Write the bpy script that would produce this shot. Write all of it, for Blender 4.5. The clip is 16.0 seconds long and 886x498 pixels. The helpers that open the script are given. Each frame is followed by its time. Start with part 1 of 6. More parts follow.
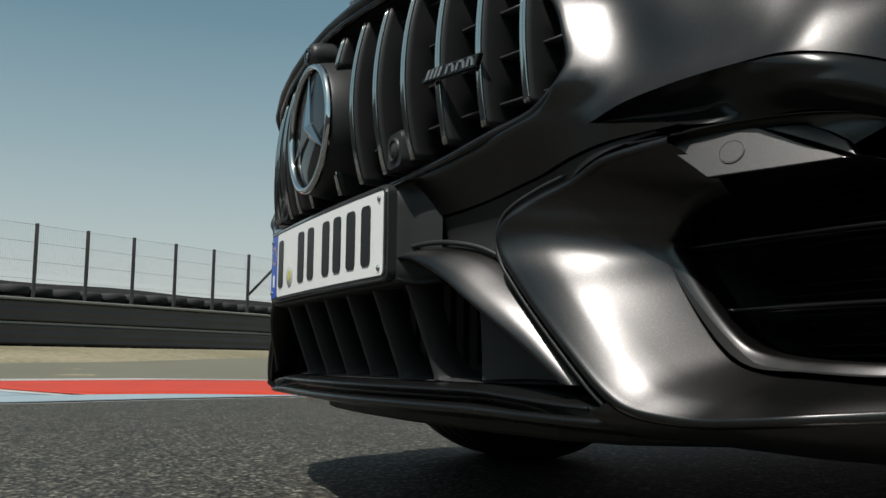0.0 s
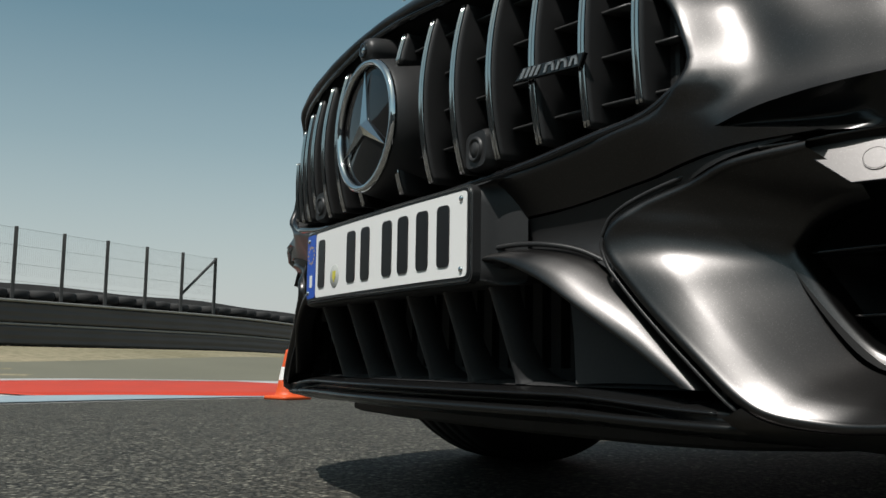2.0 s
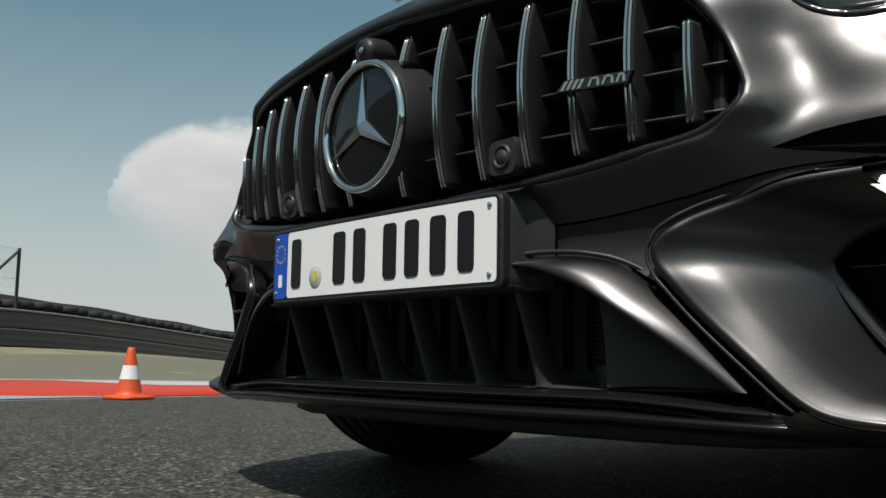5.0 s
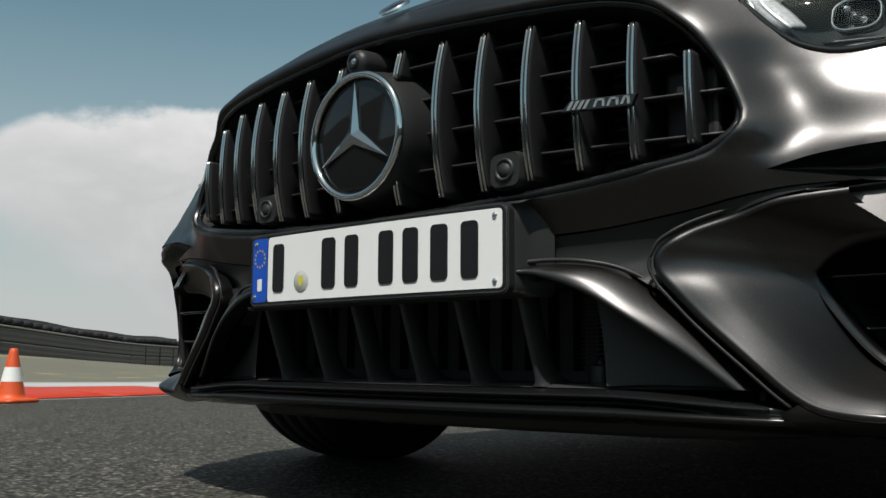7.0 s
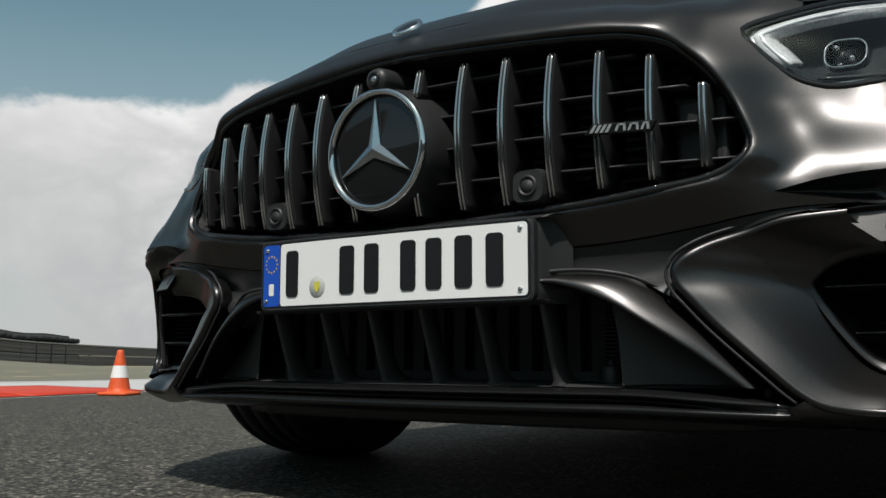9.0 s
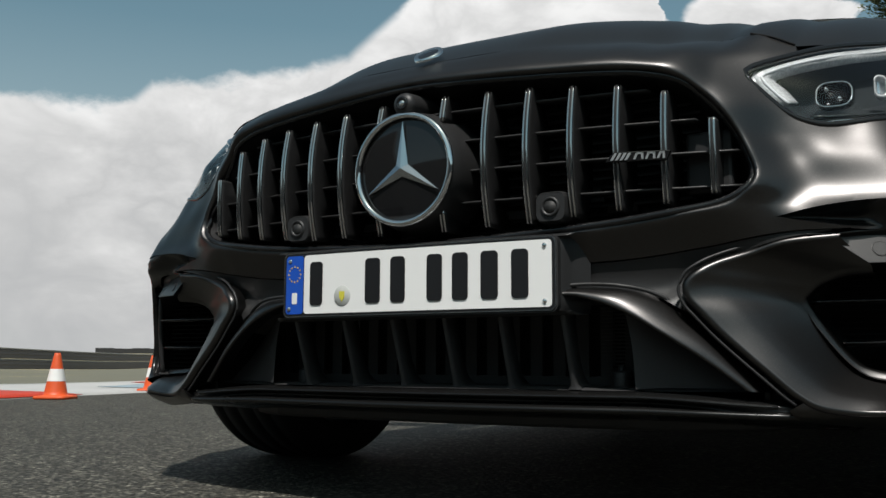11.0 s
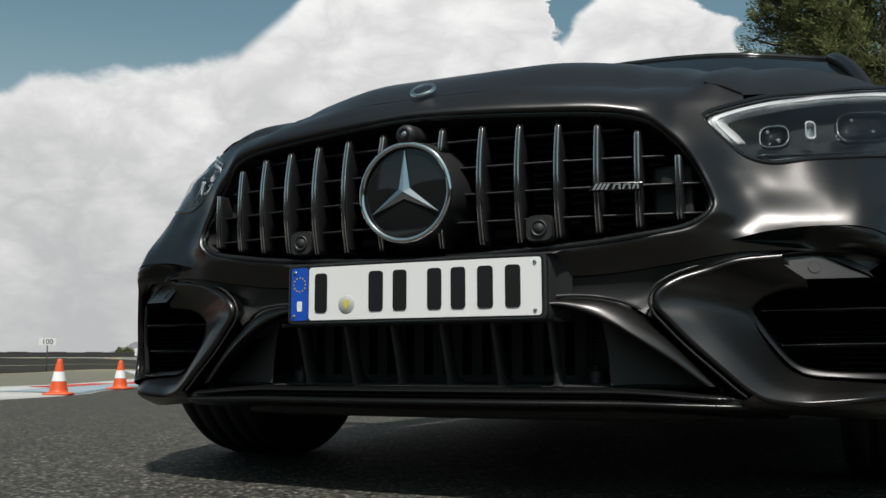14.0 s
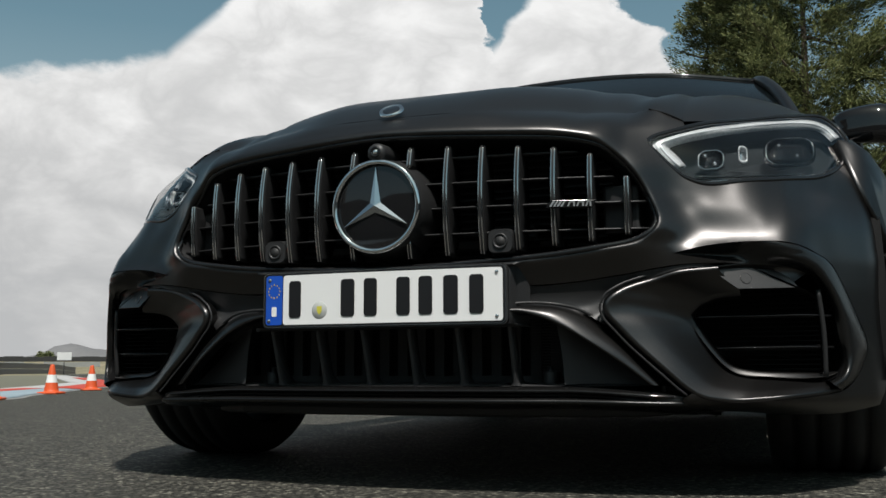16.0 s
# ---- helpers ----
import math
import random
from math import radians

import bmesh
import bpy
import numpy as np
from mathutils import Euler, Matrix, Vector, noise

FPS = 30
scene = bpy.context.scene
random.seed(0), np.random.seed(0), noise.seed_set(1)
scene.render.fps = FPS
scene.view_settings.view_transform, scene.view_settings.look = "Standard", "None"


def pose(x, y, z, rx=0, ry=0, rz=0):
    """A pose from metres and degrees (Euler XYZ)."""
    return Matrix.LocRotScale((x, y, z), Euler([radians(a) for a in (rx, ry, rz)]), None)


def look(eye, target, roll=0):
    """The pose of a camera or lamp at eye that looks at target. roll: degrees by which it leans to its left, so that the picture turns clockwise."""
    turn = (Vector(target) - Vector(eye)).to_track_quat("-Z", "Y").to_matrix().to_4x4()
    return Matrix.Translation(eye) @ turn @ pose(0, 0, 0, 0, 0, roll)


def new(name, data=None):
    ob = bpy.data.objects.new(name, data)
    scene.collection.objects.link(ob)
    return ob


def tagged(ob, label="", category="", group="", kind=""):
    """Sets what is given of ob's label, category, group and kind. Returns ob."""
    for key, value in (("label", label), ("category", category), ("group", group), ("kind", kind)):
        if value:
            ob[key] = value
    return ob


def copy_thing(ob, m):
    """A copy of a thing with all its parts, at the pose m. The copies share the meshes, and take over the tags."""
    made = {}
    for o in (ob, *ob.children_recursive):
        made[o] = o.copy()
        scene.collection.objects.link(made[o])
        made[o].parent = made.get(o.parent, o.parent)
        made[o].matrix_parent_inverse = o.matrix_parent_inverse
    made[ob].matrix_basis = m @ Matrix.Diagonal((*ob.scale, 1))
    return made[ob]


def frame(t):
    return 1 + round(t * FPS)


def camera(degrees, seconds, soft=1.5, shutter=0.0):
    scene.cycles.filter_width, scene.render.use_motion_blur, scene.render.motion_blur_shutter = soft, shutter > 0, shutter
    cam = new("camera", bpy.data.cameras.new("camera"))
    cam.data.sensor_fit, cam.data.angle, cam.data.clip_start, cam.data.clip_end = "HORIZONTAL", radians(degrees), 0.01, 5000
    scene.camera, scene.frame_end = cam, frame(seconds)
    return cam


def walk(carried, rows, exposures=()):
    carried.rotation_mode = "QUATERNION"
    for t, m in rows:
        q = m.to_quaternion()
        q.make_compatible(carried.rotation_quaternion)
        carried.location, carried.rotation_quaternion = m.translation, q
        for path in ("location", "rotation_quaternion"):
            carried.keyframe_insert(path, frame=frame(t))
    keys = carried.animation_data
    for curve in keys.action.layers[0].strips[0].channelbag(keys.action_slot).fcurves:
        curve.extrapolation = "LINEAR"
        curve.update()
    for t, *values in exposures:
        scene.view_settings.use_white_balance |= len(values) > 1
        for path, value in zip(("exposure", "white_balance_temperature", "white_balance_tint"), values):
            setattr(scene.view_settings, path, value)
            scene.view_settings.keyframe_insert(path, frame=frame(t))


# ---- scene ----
cam = camera(50.0, 16.0)
PATH = [
    (0, (1.301, -0.409, 0.234), (-0.502, 0.425, 0.472), 0.6),
    (0.5, (1.281, -0.438, 0.237), (-0.512, 0.418, 0.471), 0.5),
    (1, (1.252, -0.475, 0.238), (-0.529, 0.405, 0.472), 0.6),
    (1.5, (1.227, -0.517, 0.239), (-0.535, 0.4, 0.472), 0.5),
    (2, (1.2, -0.56, 0.235), (-0.536, 0.404, 0.476), 0.8),
    (2.5, (1.174, -0.599, 0.235), (-0.534, 0.413, 0.476), 0.8),
    (3, (1.149, -0.638, 0.233), (-0.524, 0.431, 0.478), 1.0),
    (3.5, (1.127, -0.671, 0.235), (-0.513, 0.447, 0.478), 0.7),
    (4, (1.106, -0.708, 0.237), (-0.493, 0.469, 0.477), 0.6),
    (6.3, (1.015, -0.872, 0.24), (-0.38, 0.54, 0.483), 0.6),
    (6.5, (1.008, -0.892, 0.241), (-0.366, 0.541, 0.482), 0.4),
    (7, (0.989, -0.936, 0.243), (-0.335, 0.544, 0.481), 0.3),
    (7.5, (0.97, -0.978, 0.245), (-0.309, 0.542, 0.482), 0.2),
    (8, (0.95, -1.023, 0.248), (-0.286, 0.532, 0.482), 0.1),
    (8.5, (0.93, -1.066, 0.249), (-0.266, 0.519, 0.482), 0.1),
    (9, (0.911, -1.114, 0.251), (-0.248, 0.499, 0.481), 0.0),
    (9.5, (0.894, -1.157, 0.253), (-0.232, 0.48, 0.482), -0.1),
    (10, (0.874, -1.205, 0.253), (-0.214, 0.457, 0.485), 0.1),
    (12.5, (0.801, -1.43, 0.249), (-0.121, 0.328, 0.494), 0.0),
    (13, (0.791, -1.476, 0.248), (-0.096, 0.3, 0.493), 0.0),
    (13.5, (0.78, -1.519, 0.249), (-0.071, 0.274, 0.494), -0.1),
    (14, (0.772, -1.566, 0.25), (-0.043, 0.244, 0.494), -0.1),
    (14.5, (0.766, -1.609, 0.247), (-0.015, 0.216, 0.494), -0.1),
    (15, (0.767, -1.651, 0.241), (0.016, 0.185, 0.495), -0.0),
    (15.5, (0.763, -1.69, 0.248), (0.049, 0.161, 0.495), -0.2),
    (16, (0.763, -1.725, 0.245), (0.083, 0.139, 0.497), -0.2),
]
walk(cam, [(t, look(eye, target, roll)) for t, eye, target, roll in PATH])

from mathutils import geometry

# ---------------------------------------------------------------- world, sun
SUN = Vector((0.12, -0.24, 0.45)).normalized()
sun = new("sun", bpy.data.lights.new("sun", "SUN"))
sun.data.energy, sun.data.angle, sun.data.color = 4.6, radians(0.55), (1.0, 0.965, 0.92)
sun.matrix_world = look((6, -12, 22.5), Vector((6, -12, 22.5)) - SUN)

world = bpy.data.worlds.new("sky")
scene.world = world
world.use_nodes = True


def graph(tree):
    """Short hands for a node tree: add(type, inputs, settings) and link by passing sockets as inputs."""
    tree.nodes.clear()

    def add(kind, ins=None, operation="", blend="", clamp=False, smooth=False):
        node = tree.nodes.new(kind)
        if operation:
            node.operation = operation
        if blend:
            node.blend_type = blend
        if clamp:
            node.use_clamp = True
        if smooth:
            node.interpolation_type = "SMOOTHSTEP"
        for key, value in (ins or {}).items():
            if isinstance(value, bpy.types.NodeSocket):
                tree.links.new(value, node.inputs[key])
            else:
                node.inputs[key].default_value = value
        return node
    return add


def maths(add, op, a, b=0.0, clamp=False):
    return add("ShaderNodeMath", {0: a, 1: b}, operation=op, clamp=clamp).outputs[0]


def ramp(add, fac, stops, mode="LINEAR"):
    node = add("ShaderNodeValToRGB", {0: fac})
    node.color_ramp.interpolation = mode
    els = node.color_ramp.elements
    for i, (pos, col) in enumerate(stops):
        el = els[i] if i < 2 else els.new(pos)
        el.position = pos
        el.color = (col, col, col, 1) if isinstance(col, (int, float)) else (*col, 1)
    return node.outputs[0]


def make_sky():
    add = graph(world.node_tree)
    sky = add("ShaderNodeTexSky")
    sky.sky_type, sky.sun_disc = "NISHITA", False
    sky.sun_elevation, sky.sun_rotation = math.asin(SUN.z), math.atan2(SUN.x, SUN.y)
    sky.air_density, sky.dust_density, sky.ozone_density = 1.0, 1.6, 1.4
    way = add("ShaderNodeTexCoord").outputs["Generated"]
    sep = add("ShaderNodeSeparateXYZ", {0: way})
    # height of the cloud bank's top and of its soft lower edge, by compass direction (degrees to the left of straight ahead)
    turn = maths(add, "ARCTAN2", maths(add, "MULTIPLY", sep.outputs[0], -1.0), sep.outputs[1])
    squat = add("ShaderNodeVectorMath", {0: way, 1: (1.0, 1.0, 1.7)}, operation="MULTIPLY").outputs[0]
    ragged = add("ShaderNodeTexNoise", {"Vector": squat, "Scale": 11.0, "Detail": 8.0, "Roughness": 0.58}).outputs[0]
    turn = maths(add, "ADD", turn, maths(add, "MULTIPLY", maths(add, "SUBTRACT", ragged, 0.5), 0.10))
    share = add("ShaderNodeMapRange", {0: turn, 1: radians(-30), 2: radians(80), 3: 0.0, 4: 1.0}).outputs[0]
    tops = [(-28, 0.0), (-12, 0.10), (0, 0.22), (4, 0.28), (6.3, 0.322), (7.6, 0.35), (9, 0.39), (12, 0.40), (13.5, 0.395), (15.2, 0.372), (16.2, 0.348), (16.7, 0.330), (17.3, 0.350),
            (17.9, 0.42), (25, 0.47), (31, 0.42), (33.4, 0.366), (35.5, 0.337), (37, 0.315), (39, 0.302), (45, 0.291), (48.2, 0.284), (49.4, 0.264), (53, 0.257), (58, 0.253), (63, 0.246), (66, 0.234),
            (68, 0.216), (69, 0.188), (70, 0.09)]
    top = ramp(add, share, [((a + 30) / 110, z) for a, z in tops])
    under = ramp(add, share, [((a + 30) / 110, z) for a, z in ((40, 0.0), (55, 0.03), (60, 0.085), (66, 0.135), (69, 0.178))])
    wave = maths(add, "MULTIPLY", maths(add, "SUBTRACT", ragged, 0.5), 0.075)
    edge = maths(add, "ADD", maths(add, "SUBTRACT", top, sep.outputs[2]), wave)
    cover = add("ShaderNodeMapRange", {0: edge, 1: 0.0, 2: 0.016}, smooth=True).outputs[0]
    floor = maths(add, "ADD", maths(add, "SUBTRACT", sep.outputs[2], under), wave)
    cover = maths(add, "MULTIPLY", cover, add("ShaderNodeMapRange", {0: floor, 1: -0.05, 2: 0.02}, smooth=True).outputs[0])
    # heaped lumps with darker creases, stronger towards the tall part of the bank
    heap = add("ShaderNodeTexNoise", {"Vector": squat, "Scale": 9.0, "Detail": 7.0, "Roughness": 0.55, "Distortion": 0.3}).outputs[0]
    lump = maths(add, "ABSOLUTE", maths(add, "SUBTRACT", maths(add, "MULTIPLY", heap, 2.0), 1.0))
    mass = add("ShaderNodeTexNoise", {"Vector": squat, "Scale": 5.0, "Detail": 3.0}).outputs[0]
    heaped = ramp(add, share, [(0.5, 1.0), (0.72, 1.0), (0.80, 0.35)])
    lump = maths(add, "MULTIPLY", maths(add, "SUBTRACT", lump, 0.16), maths(add, "MULTIPLY", heaped, 1.15))
    lit = maths(add, "ADD", maths(add, "MULTIPLY", maths(add, "SUBTRACT", mass, 0.5), 0.55), maths(add, "MULTIPLY", sep.outputs[2], 2.3))
    lit = maths(add, "ADD", lit, lump)
    lit = maths(add, "ADD", lit, add("ShaderNodeMapRange", {0: edge, 1: 0.05, 2: 0.0, 3: 0.0, 4: 0.16}).outputs[0])
    cloud = ramp(add, lit, [(0.0, (0.50, 0.508, 0.515)), (0.25, (0.565, 0.57, 0.572)), (0.55, (0.69, 0.692, 0.69)), (0.95, (0.90, 0.90, 0.895))])
    air = add("ShaderNodeMixRGB", {0: 1.0, 1: sky.outputs[0], 2: (0.89, 1.185, 0.955, 1)}, blend="MULTIPLY").outputs[0]
    air = add("ShaderNodeMixRGB", {0: 1.0, 1: air, 2: (SKY, SKY, SKY, 1)}, blend="MULTIPLY").outputs[0]
    grey = add("ShaderNodeRGBToBW", {0: air}).outputs[0]
    dull = ramp(add, sep.outputs[2], [(0.38, 0.0), (0.7, 0.45)])
    air = add("ShaderNodeMixRGB", {0: dull, 1: air, 2: grey}).outputs[0]
    haze = ramp(add, sep.outputs[2], [(0.0, 0.92), (0.10, 0.66), (0.22, 0.30), (0.34, 0.08), (0.6, 0.0)])
    air = add("ShaderNodeMixRGB", {0: haze, 1: air, 2: (0.575, 0.58, 0.592, 1)}).outputs[0]
    col = add("ShaderNodeMixRGB", {0: cover, 1: air, 2: cloud}).outputs[0]
    back = add("ShaderNodeBackground", {0: col, 1: 1.0})
    add("ShaderNodeOutputWorld", {0: back.outputs[0]})


SKY = 0.085
make_sky()

# ---------------------------------------------------------------- materials


def material(name, base, rough=0.5, metal=0.0, grain=0.0, grain_scale=400.0, spots=0.0, spot_scale=6.0, bump=0.0, bump_scale=300.0,
             coat=0.0, spec=0.5, emit=None):
    """A principled surface with fine grain, broad mottling and fine relief."""
    mat = bpy.data.materials.new(name)
    mat.use_nodes = True
    add = graph(mat.node_tree)
    where = add("ShaderNodeTexCoord").outputs["Object"]
    col = add("ShaderNodeRGB")
    col.outputs[0].default_value = (*base, 1)
    value = 1.0
    fine = add("ShaderNodeTexNoise", {"Vector": where, "Scale": grain_scale, "Detail": 2.0}).outputs[0]
    wide = add("ShaderNodeTexNoise", {"Vector": where, "Scale": spot_scale, "Detail": 4.0}).outputs[0]
    gain = maths(add, "ADD", maths(add, "MULTIPLY", maths(add, "SUBTRACT", fine, 0.5), grain),
                 maths(add, "MULTIPLY", maths(add, "SUBTRACT", wide, 0.5), spots))
    gain = maths(add, "ADD", gain, 1.0)
    tint = add("ShaderNodeVectorMath", {0: col.outputs[0], "Scale": gain}, operation="SCALE").outputs[0]
    shader = add("ShaderNodeBsdfPrincipled", {"Base Color": tint, "Metallic": metal, "Coat Weight": coat, "Specular IOR Level": spec})
    shader.inputs["Roughness"].default_value = rough
    mat.node_tree.links.new(maths(add, "ADD", maths(add, "MULTIPLY", maths(add, "SUBTRACT", wide, 0.5), 0.12 * rough), rough), shader.inputs["Roughness"])
    if emit:
        shader.inputs["Emission Color"].default_value = (*emit[0], 1)
        shader.inputs["Emission Strength"].default_value = emit[1]
    if bump:
        tex = add("ShaderNodeTexNoise", {"Vector": where, "Scale": bump_scale, "Detail": 3.0}).outputs[0]
        mat.node_tree.links.new(add("ShaderNodeBump", {"Strength": bump, "Distance": 0.001, "Height": tex}).outputs[0], shader.inputs["Normal"])
    add("ShaderNodeOutputMaterial", {0: shader.outputs[0]})
    return mat


def paint_material():
    """Satin graphite metallic paint with fine flakes."""
    mat = bpy.data.materials.new("satin_graphite_paint")
    mat.use_nodes = True
    add = graph(mat.node_tree)
    where = add("ShaderNodeTexCoord").outputs["Object"]
    flake = add("ShaderNodeTexVoronoi", {"Vector": where, "Scale": 1400.0}).outputs["Color"]
    pick = add("ShaderNodeSeparateColor", {0: flake}).outputs[0]
    spark = ramp(add, pick, [(0.0, 0.92), (0.93, 1.02), (0.985, 1.35)])
    wide = add("ShaderNodeTexNoise", {"Vector": where, "Scale": 5.0, "Detail": 4.0}).outputs[0]
    tint = add("ShaderNodeVectorMath", {0: (0.0765, 0.0738, 0.0732), "Scale": spark}, operation="SCALE").outputs[0]
    rough = maths(add, "ADD", maths(add, "MULTIPLY", wide, 0.03), 0.33)
    shader = add("ShaderNodeBsdfPrincipled", {"Base Color": tint, "Metallic": 1.0, "Roughness": rough, "Coat Weight": 0.0})
    add("ShaderNodeOutputMaterial", {0: shader.outputs[0]})
    return mat


def glass_material(name, tint=(1, 1, 1), gloss=0.02):
    """Thin clear cover: lets light straight through and mirrors by Fresnel."""
    mat = bpy.data.materials.new(name)
    mat.use_nodes = True
    add = graph(mat.node_tree)
    clear = add("ShaderNodeBsdfTransparent", {0: (*tint, 1)})
    shine = add("ShaderNodeBsdfGlossy", {"Roughness": gloss})
    fac = add("ShaderNodeFresnel", {0: 1.5}).outputs[0]
    mix = add("ShaderNodeMixShader", {0: fac, 1: clear.outputs[0], 2: shine.outputs[0]})
    add("ShaderNodeOutputMaterial", {0: mix.outputs[0]})
    return mat


PAINT = paint_material()
SATIN = material("satin_black_plastic", (0.021, 0.021, 0.0215), 0.44, grain=0.3, spots=0.25, bump=0.15, bump_scale=900, spec=0.33)
GLOSS = material("gloss_black", (0.008, 0.008, 0.0085), 0.05, spots=0.2)
DARK = material("dark_plastic", (0.016, 0.016, 0.016), 0.6, grain=0.3, spots=0.3, bump=0.2, bump_scale=700)
VOID = material("deep_black_plastic", (0.012, 0.012, 0.012), 0.9, spots=0.3, spec=0.1)
EDGE = material("bar_chrome", (0.46, 0.455, 0.45), 0.10, 1.0, spots=0.1)
FINPLASTIC = material("fin_plastic", (0.036, 0.036, 0.037), 0.55, grain=0.3, spots=0.25, bump=0.15, bump_scale=900, spec=0.3)
# darker plastic for ducts and underside, their shade put into the base colour
UNLIT = material("unlit_plastic", (0.013, 0.013, 0.013), 0.6, spots=0.3)
CHROME = material("chrome", (0.72, 0.73, 0.74), 0.06, 1.0, spots=0.05)
SMOKE = material("dark_chrome", (0.22, 0.22, 0.23), 0.12, 1.0, spots=0.1)
BADGE = material("badge_silver", (0.30, 0.305, 0.31), 0.42, 0.7, spots=0.1)
SILVER = material("brushed_silver", (0.50, 0.53, 0.56), 0.16, 1.0, spots=0.1, spot_scale=30)
WHITE = material("plate_white", (0.74, 0.74, 0.73), 0.32, grain=0.03, spots=0.05, spot_scale=9)
BLUE = material("plate_blue", (0.012, 0.075, 0.42), 0.3, spots=0.1)
YELLOW = material("star_yellow", (0.65, 0.42, 0.03), 0.4, spots=0.1)
INK = material("plate_black", (0.009, 0.009, 0.010), 0.35, grain=0.2, spots=0.1)
SEAL = material("seal_grey", (0.42, 0.43, 0.41), 0.4, spots=0.3, spot_scale=150)
CREST = material("crest_yellow", (0.55, 0.50, 0.06), 0.4, spots=0.2, spot_scale=150)
RUBBER = material("tyre_rubber", (0.016, 0.016, 0.016), 0.75, grain=0.4, spots=0.4, bump=0.3, bump_scale=200)
ALLOY = material("rim_alloy", (0.10, 0.10, 0.105), 0.3, 0.8, spots=0.2)
FIN = material("radiator_fins", (0.018, 0.018, 0.018), 0.6, 0.2, grain=0.5, spots=0.3)
LENS = glass_material("lamp_cover")
SCREEN = glass_material("windscreen_glass", (0.10, 0.11, 0.11))
BULB = material("lamp_optic", (0.75, 0.78, 0.8), 0.08, 0.9, spots=0.2, spot_scale=60)
GUIDE = material("light_guide", (0.55, 0.575, 0.585), 0.16, 0.1, grain=0.9, grain_scale=260, spots=0.5, spot_scale=90, coat=0.8, bump=0.9, bump_scale=240)
CRYSTAL = material("clear_edge", (0.80, 0.83, 0.85), 0.12, 0.25, spots=0.2, spot_scale=120, coat=1.0)
PIANO = material("splitter_black", (0.006, 0.006, 0.006), 0.27, spots=0.25, spec=0.4)
SHELL = material("lamp_housing", (0.020, 0.024, 0.026), 0.30, 0.15, spots=0.3, spot_scale=20)
ORANGE = material("cone_orange", (0.62, 0.085, 0.018), 0.5, grain=0.15, spots=0.35, spot_scale=14, bump=0.1, bump_scale=120)
BAND = material("cone_white_band", (0.72, 0.72, 0.70), 0.45, spots=0.25, spot_scale=25)
STEEL = material("guardrail_steel", (0.066, 0.066, 0.068), 0.5, 0.3, grain=0.3, spots=0.5, spot_scale=1.3)
TYRES = material("old_tyres", (0.022, 0.022, 0.022), 0.8, grain=0.5, spots=0.7, spot_scale=1.5)
POST = material("fence_post", (0.045, 0.045, 0.045), 0.7, spots=0.4)
CAP = material("rail_cap", (0.24, 0.245, 0.235), 0.6, 0.1, grain=0.2, spots=0.4, spot_scale=2.0)
WIRE = material("fence_wire", (0.22, 0.23, 0.24), 0.5, 0.5, spots=0.2)
BOARD = material("sign_white", (0.62, 0.62, 0.62), 0.6, spots=0.15)

# ---------------------------------------------------------------- mesh helpers


def part(name, data, mat, parent=None, label="", smooth=True):
    """Links a bmesh or a (verts, faces) pair as one mesh object under a thing or a part."""
    me = bpy.data.meshes.new(name)
    if isinstance(data, tuple):
        me.from_pydata([tuple(v) for v in data[0]], [], [tuple(f) for f in data[1]])
    else:
        data.to_mesh(me)
        data.free()
    for poly in me.polygons:
        poly.use_smooth = smooth
    ob = new(name, me)
    me.materials.append(mat)
    if parent:
        ob.parent = parent
    if label:
        tagged(ob, label)
    return ob


def solid(ob, thick, offset=-1.0):
    mod = ob.modifiers.new("thickness", "SOLIDIFY")
    mod.thickness, mod.offset, mod.use_rim = thick, offset, True
    return ob


def rounded(ob, width, segments=2, angle=35):
    mod = ob.modifiers.new("rounded_edges", "BEVEL")
    mod.width, mod.segments, mod.limit_method, mod.angle_limit = width, segments, "ANGLE", radians(angle)
    mod.harden_normals = False
    return ob


def join(*pieces):
    """Several (verts, faces) pairs as one."""
    verts, faces = [], []
    for v, f in pieces:
        n = len(verts)
        verts += [tuple(p) for p in v]
        faces += [tuple(i + n for i in q) for q in f]
    return verts, faces


def flip(piece):
    """Mirror image on the car's other side."""
    v, f = piece
    return [(-p[0], p[1], p[2]) for p in v], [tuple(reversed(q)) for q in f]


def spline(points, n, closed=False):
    """n points at even steps along a smooth curve through the given ones."""
    p = np.array(points, float)
    m = len(p)
    if m == 2:
        t = np.linspace(0, 1, n)[:, None]
        return p[0] * (1 - t) + p[1] * t
    ext = np.vstack([p[-1:], p, p[:2]]) if closed else np.vstack([2 * p[:1] - p[1:2], p, 2 * p[-1:] - p[-2:-1]])
    out = []
    for i in range(m if closed else m - 1):
        a, b, c, d = ext[i:i + 4]
        for t in np.linspace(0, 1, 16, endpoint=False):
            out.append(0.5 * (2 * b + (c - a) * t + (2 * a - 5 * b + 4 * c - d) * t * t + (3 * b - a - 3 * c + d) * t ** 3))
    out.append(p[0] if closed else p[-1])
    out = np.array(out)
    run = np.r_[0, np.cumsum(np.linalg.norm(np.diff(out, axis=0), axis=1))]
    want = np.linspace(0, run[-1], n + 1)[:-1] if closed else np.linspace(0, run[-1], n)
    return np.stack([np.interp(want, run, out[:, k]) for k in range(out.shape[1])], 1)


def grid_faces(rows, cols, wrap=False):
    return [(r * cols + c, r * cols + (c + 1) % cols, (r + 1) * cols + (c + 1) % cols, (r + 1) * cols + c)
            for r in range(rows - 1) for c in range(cols if wrap else cols - 1)]


